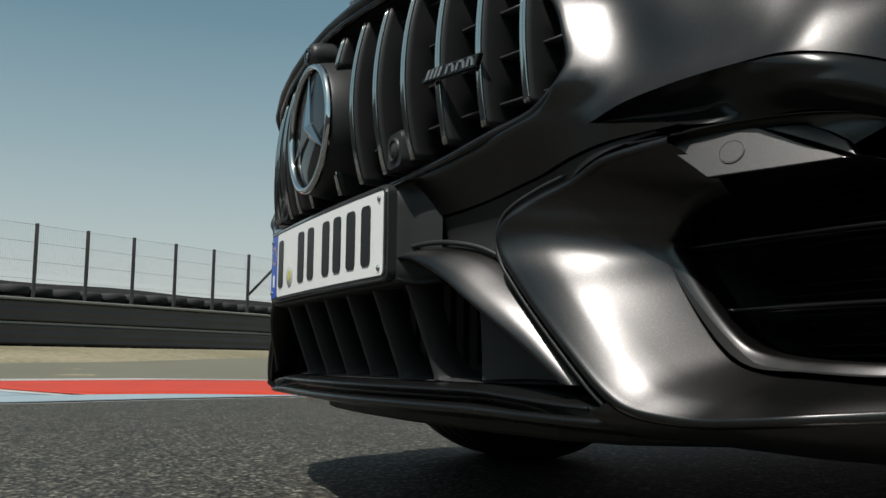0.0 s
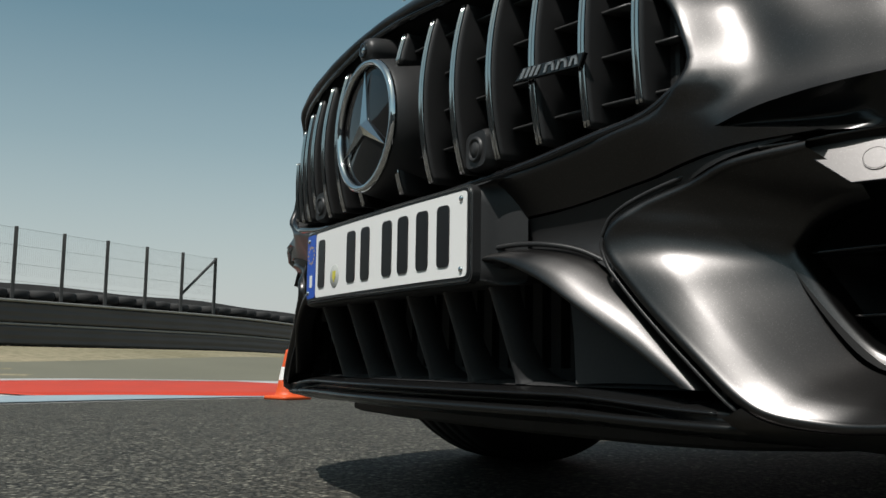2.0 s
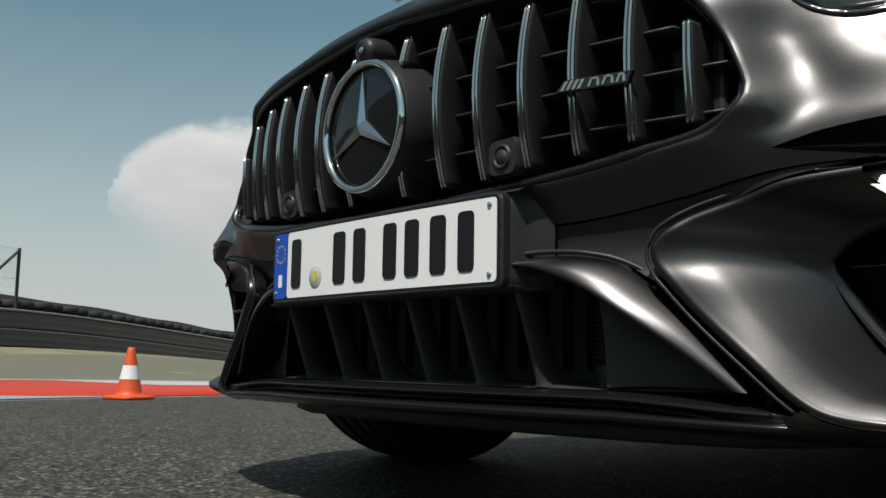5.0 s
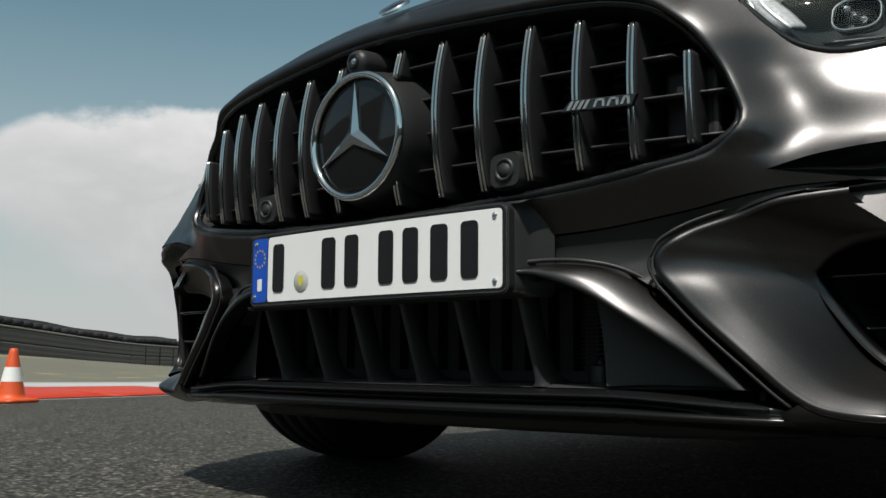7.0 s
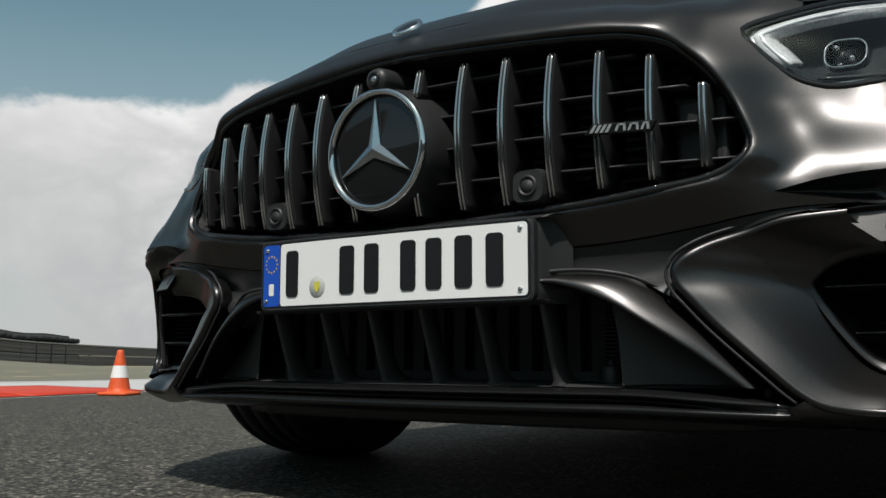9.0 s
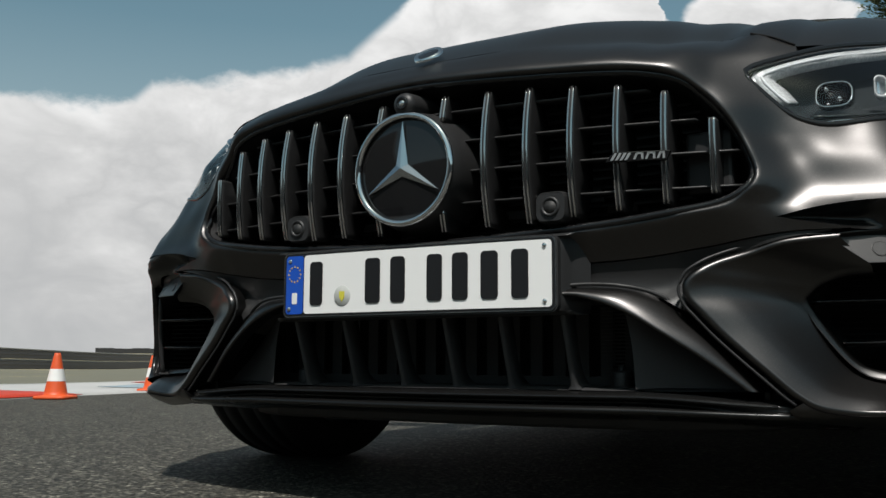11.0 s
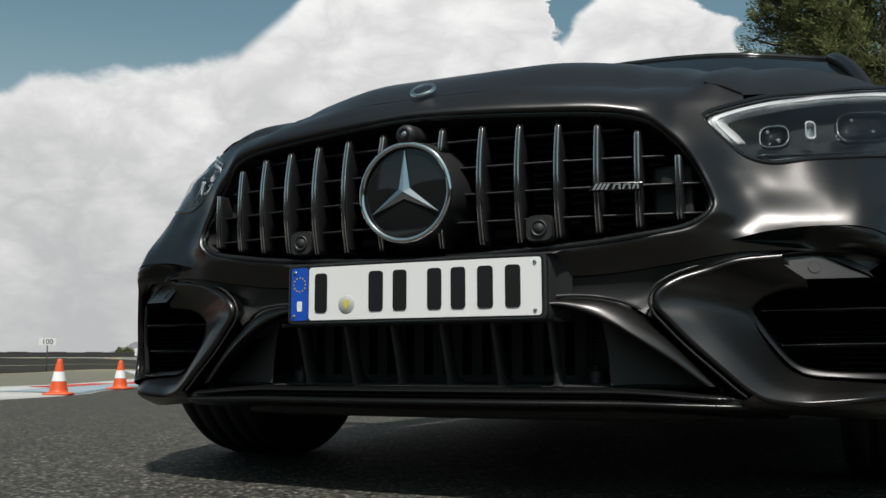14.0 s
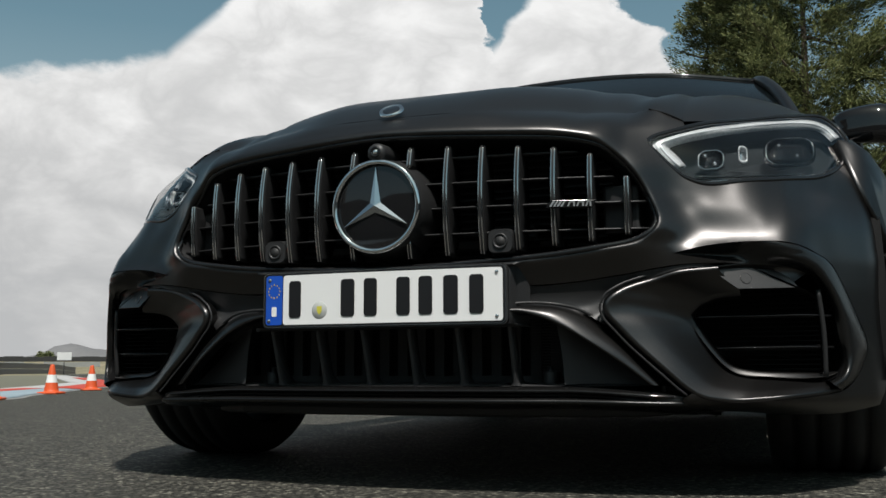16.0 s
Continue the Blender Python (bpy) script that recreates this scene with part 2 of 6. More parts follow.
def loft(curves, along, across, closed=False):
    """A smooth sheet through the curves."""
    rows = np.array([spline(c, along, closed) for c in curves])
    net = np.array([spline(rows[:, i], across) for i in range(along)]).transpose(1, 0, 2)
    return [tuple(p) for p in net.reshape(-1, 3)], grid_faces(across, along, closed)


def tube(points, radius, sides=8, n=None, closed=False, cap=True):
    """A round bar along a smooth curve; radius may be a number or one for each end."""
    n = n or 6 * len(points)
    path = spline(points, n, closed)
    verts = []
    for i, p in enumerate(path):
        a, b = (path[i - 1], path[(i + 1) % n]) if closed else (path[max(i - 1, 0)], path[min(i + 1, n - 1)])
        d = Vector(b - a).normalized()
        u = d.orthogonal() if abs(d.z) > 0.95 else d.cross(Vector((0, 0, 1)))
        u.normalize()
        w = d.cross(u)
        r = radius if isinstance(radius, (int, float)) else radius[0] + (radius[1] - radius[0]) * i / (n - 1)
        for k in range(sides):
            q = 2 * math.pi * k / sides
            verts.append(tuple(Vector(p) + r * (math.cos(q) * u + math.sin(q) * w)))
    faces = grid_faces(n, sides, True)
    if closed:
        faces += [((n - 1) * sides + k, (n - 1) * sides + (k + 1) % sides, (k + 1) % sides, k) for k in range(sides)]
    elif cap:
        faces += [tuple(range(sides))[::-1], tuple((n - 1) * sides + k for k in range(sides))]
    return verts, faces


def box(x0, x1, y0, y1, z0, z1):
    v = [(x, y, z) for z in (z0, z1) for y in (y0, y1) for x in (x0, x1)]
    return v, [(0, 2, 3, 1), (4, 5, 7, 6), (0, 1, 5, 4), (2, 6, 7, 3), (0, 4, 6, 2), (1, 3, 7, 5)]


def extrude(outline, y0, y1):
    """A plate with this (x, z) outline between two depths; anticlockwise seen from the front."""
    n = len(outline)
    v = [(x, y0, z) for x, z in outline] + [(x, y1, z) for x, z in outline]
    f = [tuple(range(n)), tuple(reversed(range(n, 2 * n)))]
    f += [(i, i + n, (i + 1) % n + n, (i + 1) % n) for i in range(n)]
    return v, f


def turned(profile, steps=48, centre=(0, 0, 0), axis="z"):
    """A turned body from (radius, height) pairs round an axis."""
    v = []
    for r, h in profile:
        for k in range(steps):
            a = 2 * math.pi * k / steps
            c, s = r * math.cos(a), r * math.sin(a)
            p = (c, s, h) if axis == "z" else (c, h, s) if axis == "y" else (h, c, s)
            v.append(tuple(Vector(p) + Vector(centre)))
    return v, grid_faces(len(profile), steps, True)


def rounded_rect(cx, cz, w, h, r, n=5):
    out = []
    for sx, sz, a0 in ((1, -1, -90), (1, 1, 0), (-1, 1, 90), (-1, -1, 180)):
        for k in range(n + 1):
            a = radians(a0 + 90 * k / n)
            out.append((cx + sx * (w / 2 - r) + r * math.cos(a), cz + sz * (h / 2 - r) + r * math.sin(a)))
    return out


def inside(pts, poly):
    poly = np.asarray(poly)
    x, z = pts[:, 0:1], pts[:, 1:2]
    x0, z0 = poly[:, 0], poly[:, 1]
    x1, z1 = np.roll(x0, -1), np.roll(z0, -1)
    cross = ((z0 > z) != (z1 > z)) & (x < (x1 - x0) * (z - z0) / np.where(z1 == z0, 1e-12, z1 - z0) + x0)
    return cross.sum(1) % 2 == 1


def far_from(pts, poly, gap):
    poly = np.asarray(poly)
    a, b = poly, np.roll(poly, -1, 0)
    keep = np.ones(len(pts), bool)
    for p, q in zip(a, b):
        d = q - p
        t = np.clip(((pts - p) @ d) / max(d @ d, 1e-12), 0, 1)
        keep &= np.linalg.norm(pts - (p + t[:, None] * d), axis=1) > gap
    return keep


def sheet(outer, holes, lift, step, rim=0.0, rings=()):
    """A curved panel with clean-edged openings: outlines in two coordinates, lift(u, v) gives the 3D point. rim: depth of the turned-in edges;
    rings: distances from the first opening at which rows of points run round it."""
    loops = [np.asarray(outer, float)] + [np.asarray(h, float) for h in holes]
    lo, hi = loops[0].min(0), loops[0].max(0)
    us, vs = np.arange(lo[0], hi[0], step), np.arange(lo[1], hi[1], step * 0.87)
    pts = np.array([(u + (step / 2 if j % 2 else 0), v) for j, v in enumerate(vs) for u in us])
    keep = inside(pts, loops[0])
    for h in loops[1:]:
        keep &= ~inside(pts, h)
    pts = pts[keep]
    for lp in loops:
        pts = pts[far_from(pts, lp, step * 0.45)]
    if rings:
        lp = loops[1]
        along = np.roll(lp, -1, 0) - np.roll(lp, 1, 0)
        out = np.stack([along[:, 1], -along[:, 0]], 1) / np.linalg.norm(along, axis=1)[:, None]
        if inside(lp[:1] + out[:1] * 0.002, lp)[0]:
            out = -out
        pts = pts[far_from(pts, lp, rings[-1] + step * 0.4)]
        for d in rings:
            pts = np.vstack([pts, lp + out * d])
    from_loops, edges = [], []
    for lp in loops:
        n = len(from_loops)
        from_loops += [tuple(p) for p in lp]
        edges += [(n + i, n + (i + 1) % len(lp)) for i in range(len(lp))]
    flat = [Vector(p) for p in from_loops] + [Vector(p) for p in pts]
    v2, _, tris, *_ = geometry.delaunay_2d_cdt(flat, edges, [], 0, 1e-7)
    mid = np.array([sum((np.array(v2[i]) for i in t), np.zeros(2)) / 3 for t in tris])
    ok = inside(mid, loops[0])
    for h in loops[1:]:
        ok &= ~inside(mid, h)
    verts = [tuple(lift(p[0], p[1])) for p in v2]
    faces = [tuple(t) for t, good in zip(tris, ok) if good]
    if rim:
        count = {}
        for f in faces:
            for i in range(3):
                e = (f[i], f[(i + 1) % 3])
                count[e] = count.get(e, 0) + 1
        border = [e for e in count if (e[1], e[0]) not in count]
        fore, back = {}, {}
        for i in sorted({i for e in border for i in e}):
            p = verts[i]
            fore[i], back[i] = len(verts), len(verts) + 1
            verts += [p, (p[0], p[1] + rim, p[2])]
        faces += [(fore[b], fore[a], back[a], back[b]) for a, b in border]
    return verts, faces


def step01(a, b, x):
    t = min(1.0, max(0.0, (x - a) / (b - a)))
    return t * t * (3 - 2 * t)



# ---------------------------------------------------------------- ground, kerb, track side


def kerb_x(y):
    """The near edge of the kerb, left of the car."""
    return float(np.interp(y, [-40, -12, -0.3, 0.5, 1.3, 2.5, 4.3, 5.1, 5.8, 7.1, 8.4, 10, 13.5, 60], [-2.2, -3.2, -4.05, -4.42, -4.72, -4.92, -5.36, -5.75, -6.3, -7.1, -7.9, -8.85, -11.2, -55]))


def ground_z(x, y):
    out = kerb_x(y) - x
    return 0.45 * step01(4.5, 13, out) * (1 - step01(5, 18, y)) - 0.22 * step01(12, 45, y) * step01(4, 12, out) \
        + 1.9 * step01(105, 150, math.hypot(x, y)) * step01(25, 60, y) * step01(0, 40, -x)


def asphalt_material():
    mat = bpy.data.materials.new("asphalt")
    mat.use_nodes = True
    add = graph(mat.node_tree)
    where = add("ShaderNodeTexCoord").outputs["Object"]
    shake = add("ShaderNodeTexNoise", {"Vector": where, "Scale": 70.0, "Detail": 3.0}).outputs["Color"]
    bent = add("ShaderNodeVectorMath", {0: add("ShaderNodeVectorMath", {0: shake, "Scale": 0.011}, operation="SCALE").outputs[0], 1: where}, operation="ADD").outputs[0]
    grit = add("ShaderNodeTexVoronoi", {"Vector": bent, "Scale": 105.0, "Randomness": 1.0})
    tone = add("ShaderNodeSeparateColor", {0: grit.outputs["Color"]}).outputs[0]
    fine = add("ShaderNodeTexNoise", {"Vector": where, "Scale": 320.0, "Detail": 3.0}).outputs[0]
    wide = add("ShaderNodeTexNoise", {"Vector": where, "Scale": 1.6, "Detail": 5.0}).outputs[0]
    patch = add("ShaderNodeTexNoise", {"Vector": where, "Scale": 11.0, "Detail": 4.0}).outputs[0]
    pit = add("ShaderNodeTexNoise", {"Vector": where, "Scale": 60.0, "Detail": 3.0}).outputs[0]
    stone = ramp(add, tone, [(0.0, (0.040, 0.0388, 0.032)), (0.45, (0.098, 0.0935, 0.075)), (0.78, (0.165, 0.158, 0.127)), (0.9, (0.26, 0.248, 0.20)), (1.0, (0.42, 0.40, 0.33))])
    gap = ramp(add, grit.outputs["Distance"], [(0.0, 1.0), (0.42, 0.95), (0.75, 0.22)])
    gain = maths(add, "MULTIPLY", gap, maths(add, "ADD", maths(add, "MULTIPLY", wide, 0.35), maths(add, "MULTIPLY", fine, 1.3)))
    gain = maths(add, "MULTIPLY", gain, ramp(add, pit, [(0.36, 0.28), (0.50, 1.0), (0.62, 1.25)]))
    gain = maths(add, "MULTIPLY", gain, maths(add, "ADD", maths(add, "MULTIPLY", patch, 0.85), 0.32))
    col = add("ShaderNodeVectorMath", {0: stone, "Scale": gain}, operation="SCALE").outputs[0]
    shader = add("ShaderNodeBsdfPrincipled", {"Base Color": col, "Roughness": 0.75, "Specular IOR Level": 0.35})
    high = maths(add, "ADD", maths(add, "MULTIPLY", gap, 1.0), maths(add, "MULTIPLY", pit, 1.2))
    bump = add("ShaderNodeBump", {"Strength": 0.9, "Distance": 0.004, "Height": high}).outputs[0]
    mat.node_tree.links.new(bump, shader.inputs["Normal"])
    add("ShaderNodeOutputMaterial", {0: shader.outputs[0]})
    return mat


def verge_material():
    """Run-off: dry soil with thin dull grass."""
    mat = bpy.data.materials.new("dry_verge")
    mat.use_nodes = True
    add = graph(mat.node_tree)
    where = add("ShaderNodeTexCoord").outputs["Object"]
    wide = add("ShaderNodeTexNoise", {"Vector": where, "Scale": 0.35, "Detail": 6.0}).outputs[0]
    fine = add("ShaderNodeTexNoise", {"Vector": where, "Scale": 9.0, "Detail": 5.0}).outputs[0]
    mix = maths(add, "ADD", maths(add, "MULTIPLY", wide, 0.55), maths(add, "MULTIPLY", fine, 0.45))
    col = ramp(add, mix, [(0.38, (0.155, 0.140, 0.088)), (0.5, (0.215, 0.195, 0.130)), (0.62, (0.30, 0.255, 0.175))])
    shader = add("ShaderNodeBsdfPrincipled", {"Base Color": col, "Roughness": 0.95, "Specular IOR Level": 0.1})
    bump = add("ShaderNodeBump", {"Strength": 0.6, "Distance": 0.02, "Height": fine}).outputs[0]
    mat.node_tree.links.new(bump, shader.inputs["Normal"])
    add("ShaderNodeOutputMaterial", {0: shader.outputs[0]})
    return mat


ASPHALT, VERGE = asphalt_material(), verge_material()
RED = material("kerb_red", (0.46, 0.036, 0.012), 0.6, grain=0.12, grain_scale=200, spots=0.5, spot_scale=2.5, bump=0.3, bump_scale=150)
PALE = material("kerb_white", (0.42, 0.415, 0.405), 0.65, grain=0.12, grain_scale=200, spots=0.3, spot_scale=2.0, bump=0.3, bump_scale=150)
SKYBLUE = material("kerb_pale_blue", (0.25, 0.32, 0.36), 0.65, grain=0.12, grain_scale=200, spots=0.35, spot_scale=2.0, bump=0.3, bump_scale=150)


def axis_steps(fine, reach):
    near = list(np.arange(-fine, fine + 0.01, 1.0))
    far, d, s = [], fine, 1.4
    while d < reach:
        s *= 1.35
        d += s
        far.append(d)
    return [-v for v in reversed(far)] + near + far


def make_ground():
    xs, ys = axis_steps(30, 2600), axis_steps(40, 2600)
    verts = [(x, y, ground_z(x, y)) for y in ys for x in xs]
    ob = part("ground", (verts, grid_faces(len(ys), len(xs))), VERGE)
    tagged(ob, "dry tan soil and thin grass beyond the kerb", "ground", kind="structure")
    # the track surface, a few millimetres above the soil sheet
    edge = [(kerb_x(y) - 0.06, y) for y in np.arange(-40, 60, 1.0)]
    verts, rows = [], []
    for x0, y in edge:
        for f in (0, 0.1, 0.25, 0.5, 1):
            x = x0 + f * (26 - x0)
            verts.append((x, y, ground_z(x, y) + 0.004))
    road = part("road", (verts, [tuple(reversed(q)) for q in grid_faces(len(edge), 5)]), ASPHALT)
    tagged(road, "coarse grey asphalt of the race track", "road", kind="structure")


make_ground()


def make_kerb():
    """A flat painted kerb: a low rising slab, with painted fields a few millimetres proud."""
    def at(y, d, up=0.0):
        d *= float(np.interp(y, (1.0, 4.0, 6.2, 8.0, 14.0), (1.0, 0.57, 0.36, 0.28, 0.30)))
        x = kerb_x(y) - d
        return (x, y, ground_z(x, y) + 0.006 + 0.012 * step01(0, 0.4, d) + 0.02 * step01(0.5, 3.5, d) + up)
    ys = np.arange(-12, 40, 0.1)

    def strip(name, d0, d1, mat, up, y0=-99, y1=99, slant=0.0, label=""):
        use = [y for y in ys if y0 <= y <= y1]
        n = 6
        v = []
        for y in use:
            a, b = d0(y) if callable(d0) else d0, d1(y) if callable(d1) else d1
            v += [at(y + slant * k / (n - 1), a + (b - a) * k / (n - 1), up) for k in range(n)]
        ob = part(name, (v, grid_faces(len(use), n)), mat, kerb if name != "kerb" else None, label)
        return solid(ob, 0.02 if name == "kerb" else 0.003, 1.0 if name == "kerb" else -1.0)
    kerb = strip("kerb", 0.0, 4.7, PALE, 0.0)
    tagged(kerb, "flat painted race track kerb in red, white and pale blue", "kerb", kind="structure")
    def wedge(y):
        return 0.56 * (1 - step01(-0.3, 1.9, y)) + 0.006
    strip("painted_field", 0.0, wedge, SKYBLUE, 0.005, -12, 1.6, label="pale blue painted field")
    strip("painted_field", 0.56, 3.6, SKYBLUE, 0.005, -12, -0.05, slant=-1.2, label="pale blue painted field")
    strip("painted_field", lambda y: wedge(y) + 0.008, 3.6, RED, 0.005, 0.0, 3.4, slant=-1.2, label="red painted field")
    strip("painted_field", 0.004, 2.2, RED, 0.0052, 2.3, 3.5, label="red painted field")
    strip("painted_field", 0.1, 2.0, SKYBLUE, 0.005, 4.7, 8.2, label="pale blue painted field")
    strip("painted_field", 2.1, 3.5, RED, 0.005, 6.2, 8.25, label="red painted field")
    strip("painted_field", 0.1, 2.4, RED, 0.005, 8.3, 24.0, label="red painted field")


make_kerb()


RAIL = [(-9.0, -14.0), (-13.3, -6.0), (-16.8, -0.2), (-20.7, 5.6), (-26.2, 12.9), (-32.5, 21.5), (-38.0, 30.5), (-46.0, 43.0), (-56.0, 59.0), (-66.8, 75.8)]


def run_off():
    """The paved run-off between the kerb and the sand in front of the rail."""
    line = spline(RAIL, 90)
    verts, ys = [], np.arange(-11.5, 40, 0.5)
    for y in ys:
        near, far = kerb_x(y) - 1.2, float(np.interp(y, line[:, 1], line[:, 0])) + 4.6
        for f in np.linspace(0, 1, 8):
            x = near + (far - near) * f
            verts.append((x, y, ground_z(x, y) + 0.004))
    ob = part("pavement", (verts, grid_faces(len(ys), 8)), RUNOFF)
    tagged(ob, "dull olive grey paved run-off beside the kerb", "pavement", kind="structure")


RUNOFF = material("run_off_paving", (0.125, 0.122, 0.088), 0.9, grain=0.25, grain_scale=60, spots=0.4, spot_scale=0.5, bump=0.3, bump_scale=80)
run_off()


def traffic_cone(x, y, turn):
    """An orange cone with a white band on a square foot."""
    base = new("traffic_cone")
    tagged(base, "orange plastic traffic cone with a white band, standing by the kerb", "traffic cone", group="cones along the kerb")
    h, r0, r1 = 0.308, 0.078, 0.020

    def r(z):
        return r0 + (r1 - r0) * (z - 0.025) / (h - 0.025)
    body = [(r0 + 0.012, 0.022), (r0 + 0.004, 0.026)] + [(r(z), z) for z in np.linspace(0.03, h - 0.006, 14)] + [(r1 - 0.004, h), (r1 - 0.009, h - 0.002), (r1 - 0.011, h - 0.03)]
    part("body", turned(body, 40), ORANGE, base)
    part("band", turned([(r(z) + 0.0015, z) for z in np.linspace(0.118, 0.200, 8)], 40), BAND, base, "white reflective band")
    outline = [(p[0], p[1]) for p in rounded_rect(0, 0, 0.228, 0.228, 0.035)]
    n = len(outline)
    rings = [(1.0, 0.0), (1.0, 0.014), (0.95, 0.021), (0.5, 0.026)]
    v = [(p[0] * s, p[1] * s, z) for s, z in rings for p in outline]
    part("foot", (v, grid_faces(len(rings), n, True) + [tuple(reversed(range(n)))]), ORANGE, base, "square orange foot")
    base.matrix_basis = pose(x, y, ground_z(x, y) + 0.006, 0, 0, turn)
    return base


cone = traffic_cone(-4.52, 1.52, 18)
for x, y, turn in ((-4.02, -0.62, 40), (-4.74, 2.94, 25), (-5.62, 4.59, 33), (-6.62, 6.4, 12), (-7.42, 7.96, 50), (-9.6, 11.2, 5)):
    copy_thing(cone, pose(x, y, ground_z(x, y) + 0.006, 0, 0, turn))



def guardrail():
    """Two wide rails on posts, running along the far side of the run-off."""
    line = spline(RAIL, 90)
    barrier = new("guardrail")
    tagged(barrier, "dark weathered guardrail of two wide rails with a pale cap", "guardrail", kind="structure")
    wave = [(0.0, 0.0), (0.035, 0.012), (0.04, 0.05), (0.026, 0.085), (0.026, 0.12), (0.04, 0.155), (0.04, 0.20), (0.026, 0.235), (0.026, 0.265), (0.04, 0.30), (0.035, 0.338), (0.0, 0.35)]
    normals = []
    for i in range(len(line)):
        d = line[min(i + 1, len(line) - 1)] - line[max(i - 1, 0)]
        normals.append(np.array((d[1], -d[0])) / np.linalg.norm(d))
    for z0 in (0.03, 0.445):
        v = []
        for p, nrm in zip(line, normals):
            for o, z in wave:
                q = p + nrm * o
                v.append((q[0], q[1], ground_z(p[0], p[1]) + z0 + z))
        solid(part("rail", (v, grid_faces(len(line), len(wave))), STEEL, barrier), 0.004)
    v = []
    for p, nrm in zip(line, normals):
        for o, z in ((0.075, 0.805), (0.075, 0.850), (-0.1, 0.850), (-0.1, 0.805)):
            q = p + nrm * o
            v.append((q[0], q[1], ground_z(p[0], p[1]) + z))
    part("top_cap", (v, grid_faces(len(line), 4, True)), CAP, barrier, "pale galvanised top cap")
    v = []
    for p, nrm in zip(line, normals):
        for o, z in ((0.03, 0.385), (0.03, 0.425), (-0.05, 0.425), (-0.05, 0.385)):
            q = p + nrm * o
            v.append((q[0], q[1], ground_z(p[0], p[1]) + z))
    part("middle_strip", (v, grid_faces(len(line), 4, True)), CAP, barrier, "pale strip between the rails")
    for i, p in enumerate(spline(RAIL[:6], 34)):
        z = ground_z(p[0], p[1])
        v, f = box(-0.05, 0.05, -0.05, 0.05, -0.1, 0.79)
        nrm = normals[min(i * 2, 89)]
        part("post", ([(a + p[0] - nrm[0] * 0.07, b + p[1] - nrm[1] * 0.07, c + z) for a, b, c in v], f), POST, barrier, smooth=False)


guardrail()


def tyre_wall():
    """Stacked tyres behind the rail, laid as columns of rings."""
    wall = new("tyre_wall")
    tagged(wall, "black tyre wall stacked behind the guardrail", "tyre wall", kind="structure")
    ring = [(0.16, 0.0), (0.25, 0.01), (0.285, 0.05), (0.285, 0.15), (0.25, 0.19), (0.16, 0.2), (0.14, 0.1), (0.16, 0.0)]
    one = turned(ring, 14)
    me = bpy.data.meshes.new("tyre")
    me.from_pydata(one[0], [], one[1])
    for poly in me.polygons:
        poly.use_smooth = True
    me.materials.append(TYRES)
    rows, count = spline(RAIL[1:6], 62), 0
    for i, p in enumerate(rows):
        d = rows[min(i + 1, 61)] - rows[max(i - 1, 0)]
        nrm = np.array((-d[1], d[0])) / np.linalg.norm(d)
        q = p + nrm * 0.75
        for k in range(5):
            ob = new("tyre", me)
            ob.parent = wall
            ob.location = (q[0] + 0.04 * math.sin(7.1 * i + k), q[1] + 0.04 * math.cos(3.3 * i + 2 * k), ground_z(*q) + 0.228 * k + 0.02 * math.sin(i * 0.7))
            count += 1
    back = []
    for i, p in enumerate(rows):
        d = rows[min(i + 1, 61)] - rows[max(i - 1, 0)]
        q = p + np.array((-d[1], d[0])) / np.linalg.norm(d) * 1.0
        back += [(q[0], q[1], ground_z(*q) + z) for z in (0.0, 1.21 + 0.02 * math.sin(i * 0.8))]
    solid(part("conveyor_belt", (back, grid_faces(62, 2)), TYRES, wall, "black rubber belting behind the tyres"), 0.1)


tyre_wall()


def debris_fence():
    """Posts with wires, ending in a braced post."""
    fence = new("debris_fence")
    tagged(fence, "tall wire debris fence on dark posts with a diagonal end brace", "fence", kind="structure")
    spots = [np.array((-17.21 - 0.6145 * k, 0.073 + 0.9174 * k)) for k in range(-5, 7)]
    tops = []
    for k, p in enumerate(spots):
        z = ground_z(*p)
        v, f = box(-0.033, 0.033, -0.033, 0.033, 0.0, 2.21)
        rounded(part("fence_post", ([(a + p[0], b + p[1], c + z) for a, b, c in v], f), POST, fence, smooth=False), 0.01)
        tops.append((p[0], p[1], z))
    a, b = tops[-2], tops[-1]
    part("brace", tube([(a[0], a[1], a[2] + 1.26), (b[0], b[1], b[2] + 2.16)], 0.032, 8, 4), POST, fence, "diagonal brace")
    for k in range(11):
        p, q = tops[k], tops[k + 1]
        for h in (1.2, 1.52, 1.86, 2.18):
            part("wire", tube([(p[0], p[1], p[2] + h), (q[0], q[1], q[2] + h)], 0.0026, 5, 2), WIRE, fence)
    v, f = [], []
    for k in range(11):
        p, q = np.array(tops[k]), np.array(tops[k + 1])
        for m in range(1, 24):
            c = p + (q - p) * m / 24
            n = len(v)
            for dx in (-0.0011, 0.0011):
                v += [(c[0] + dx * 0.6, c[1] + dx, c[2] + 1.3), (c[0] + dx * 0.6, c[1] + dx, c[2] + 2.18)]
            f.append((n, n + 2, n + 3, n + 1))
    tagged(part("mesh_wires", (v, f), WIRE, fence), kind="stuff")


debris_fence()


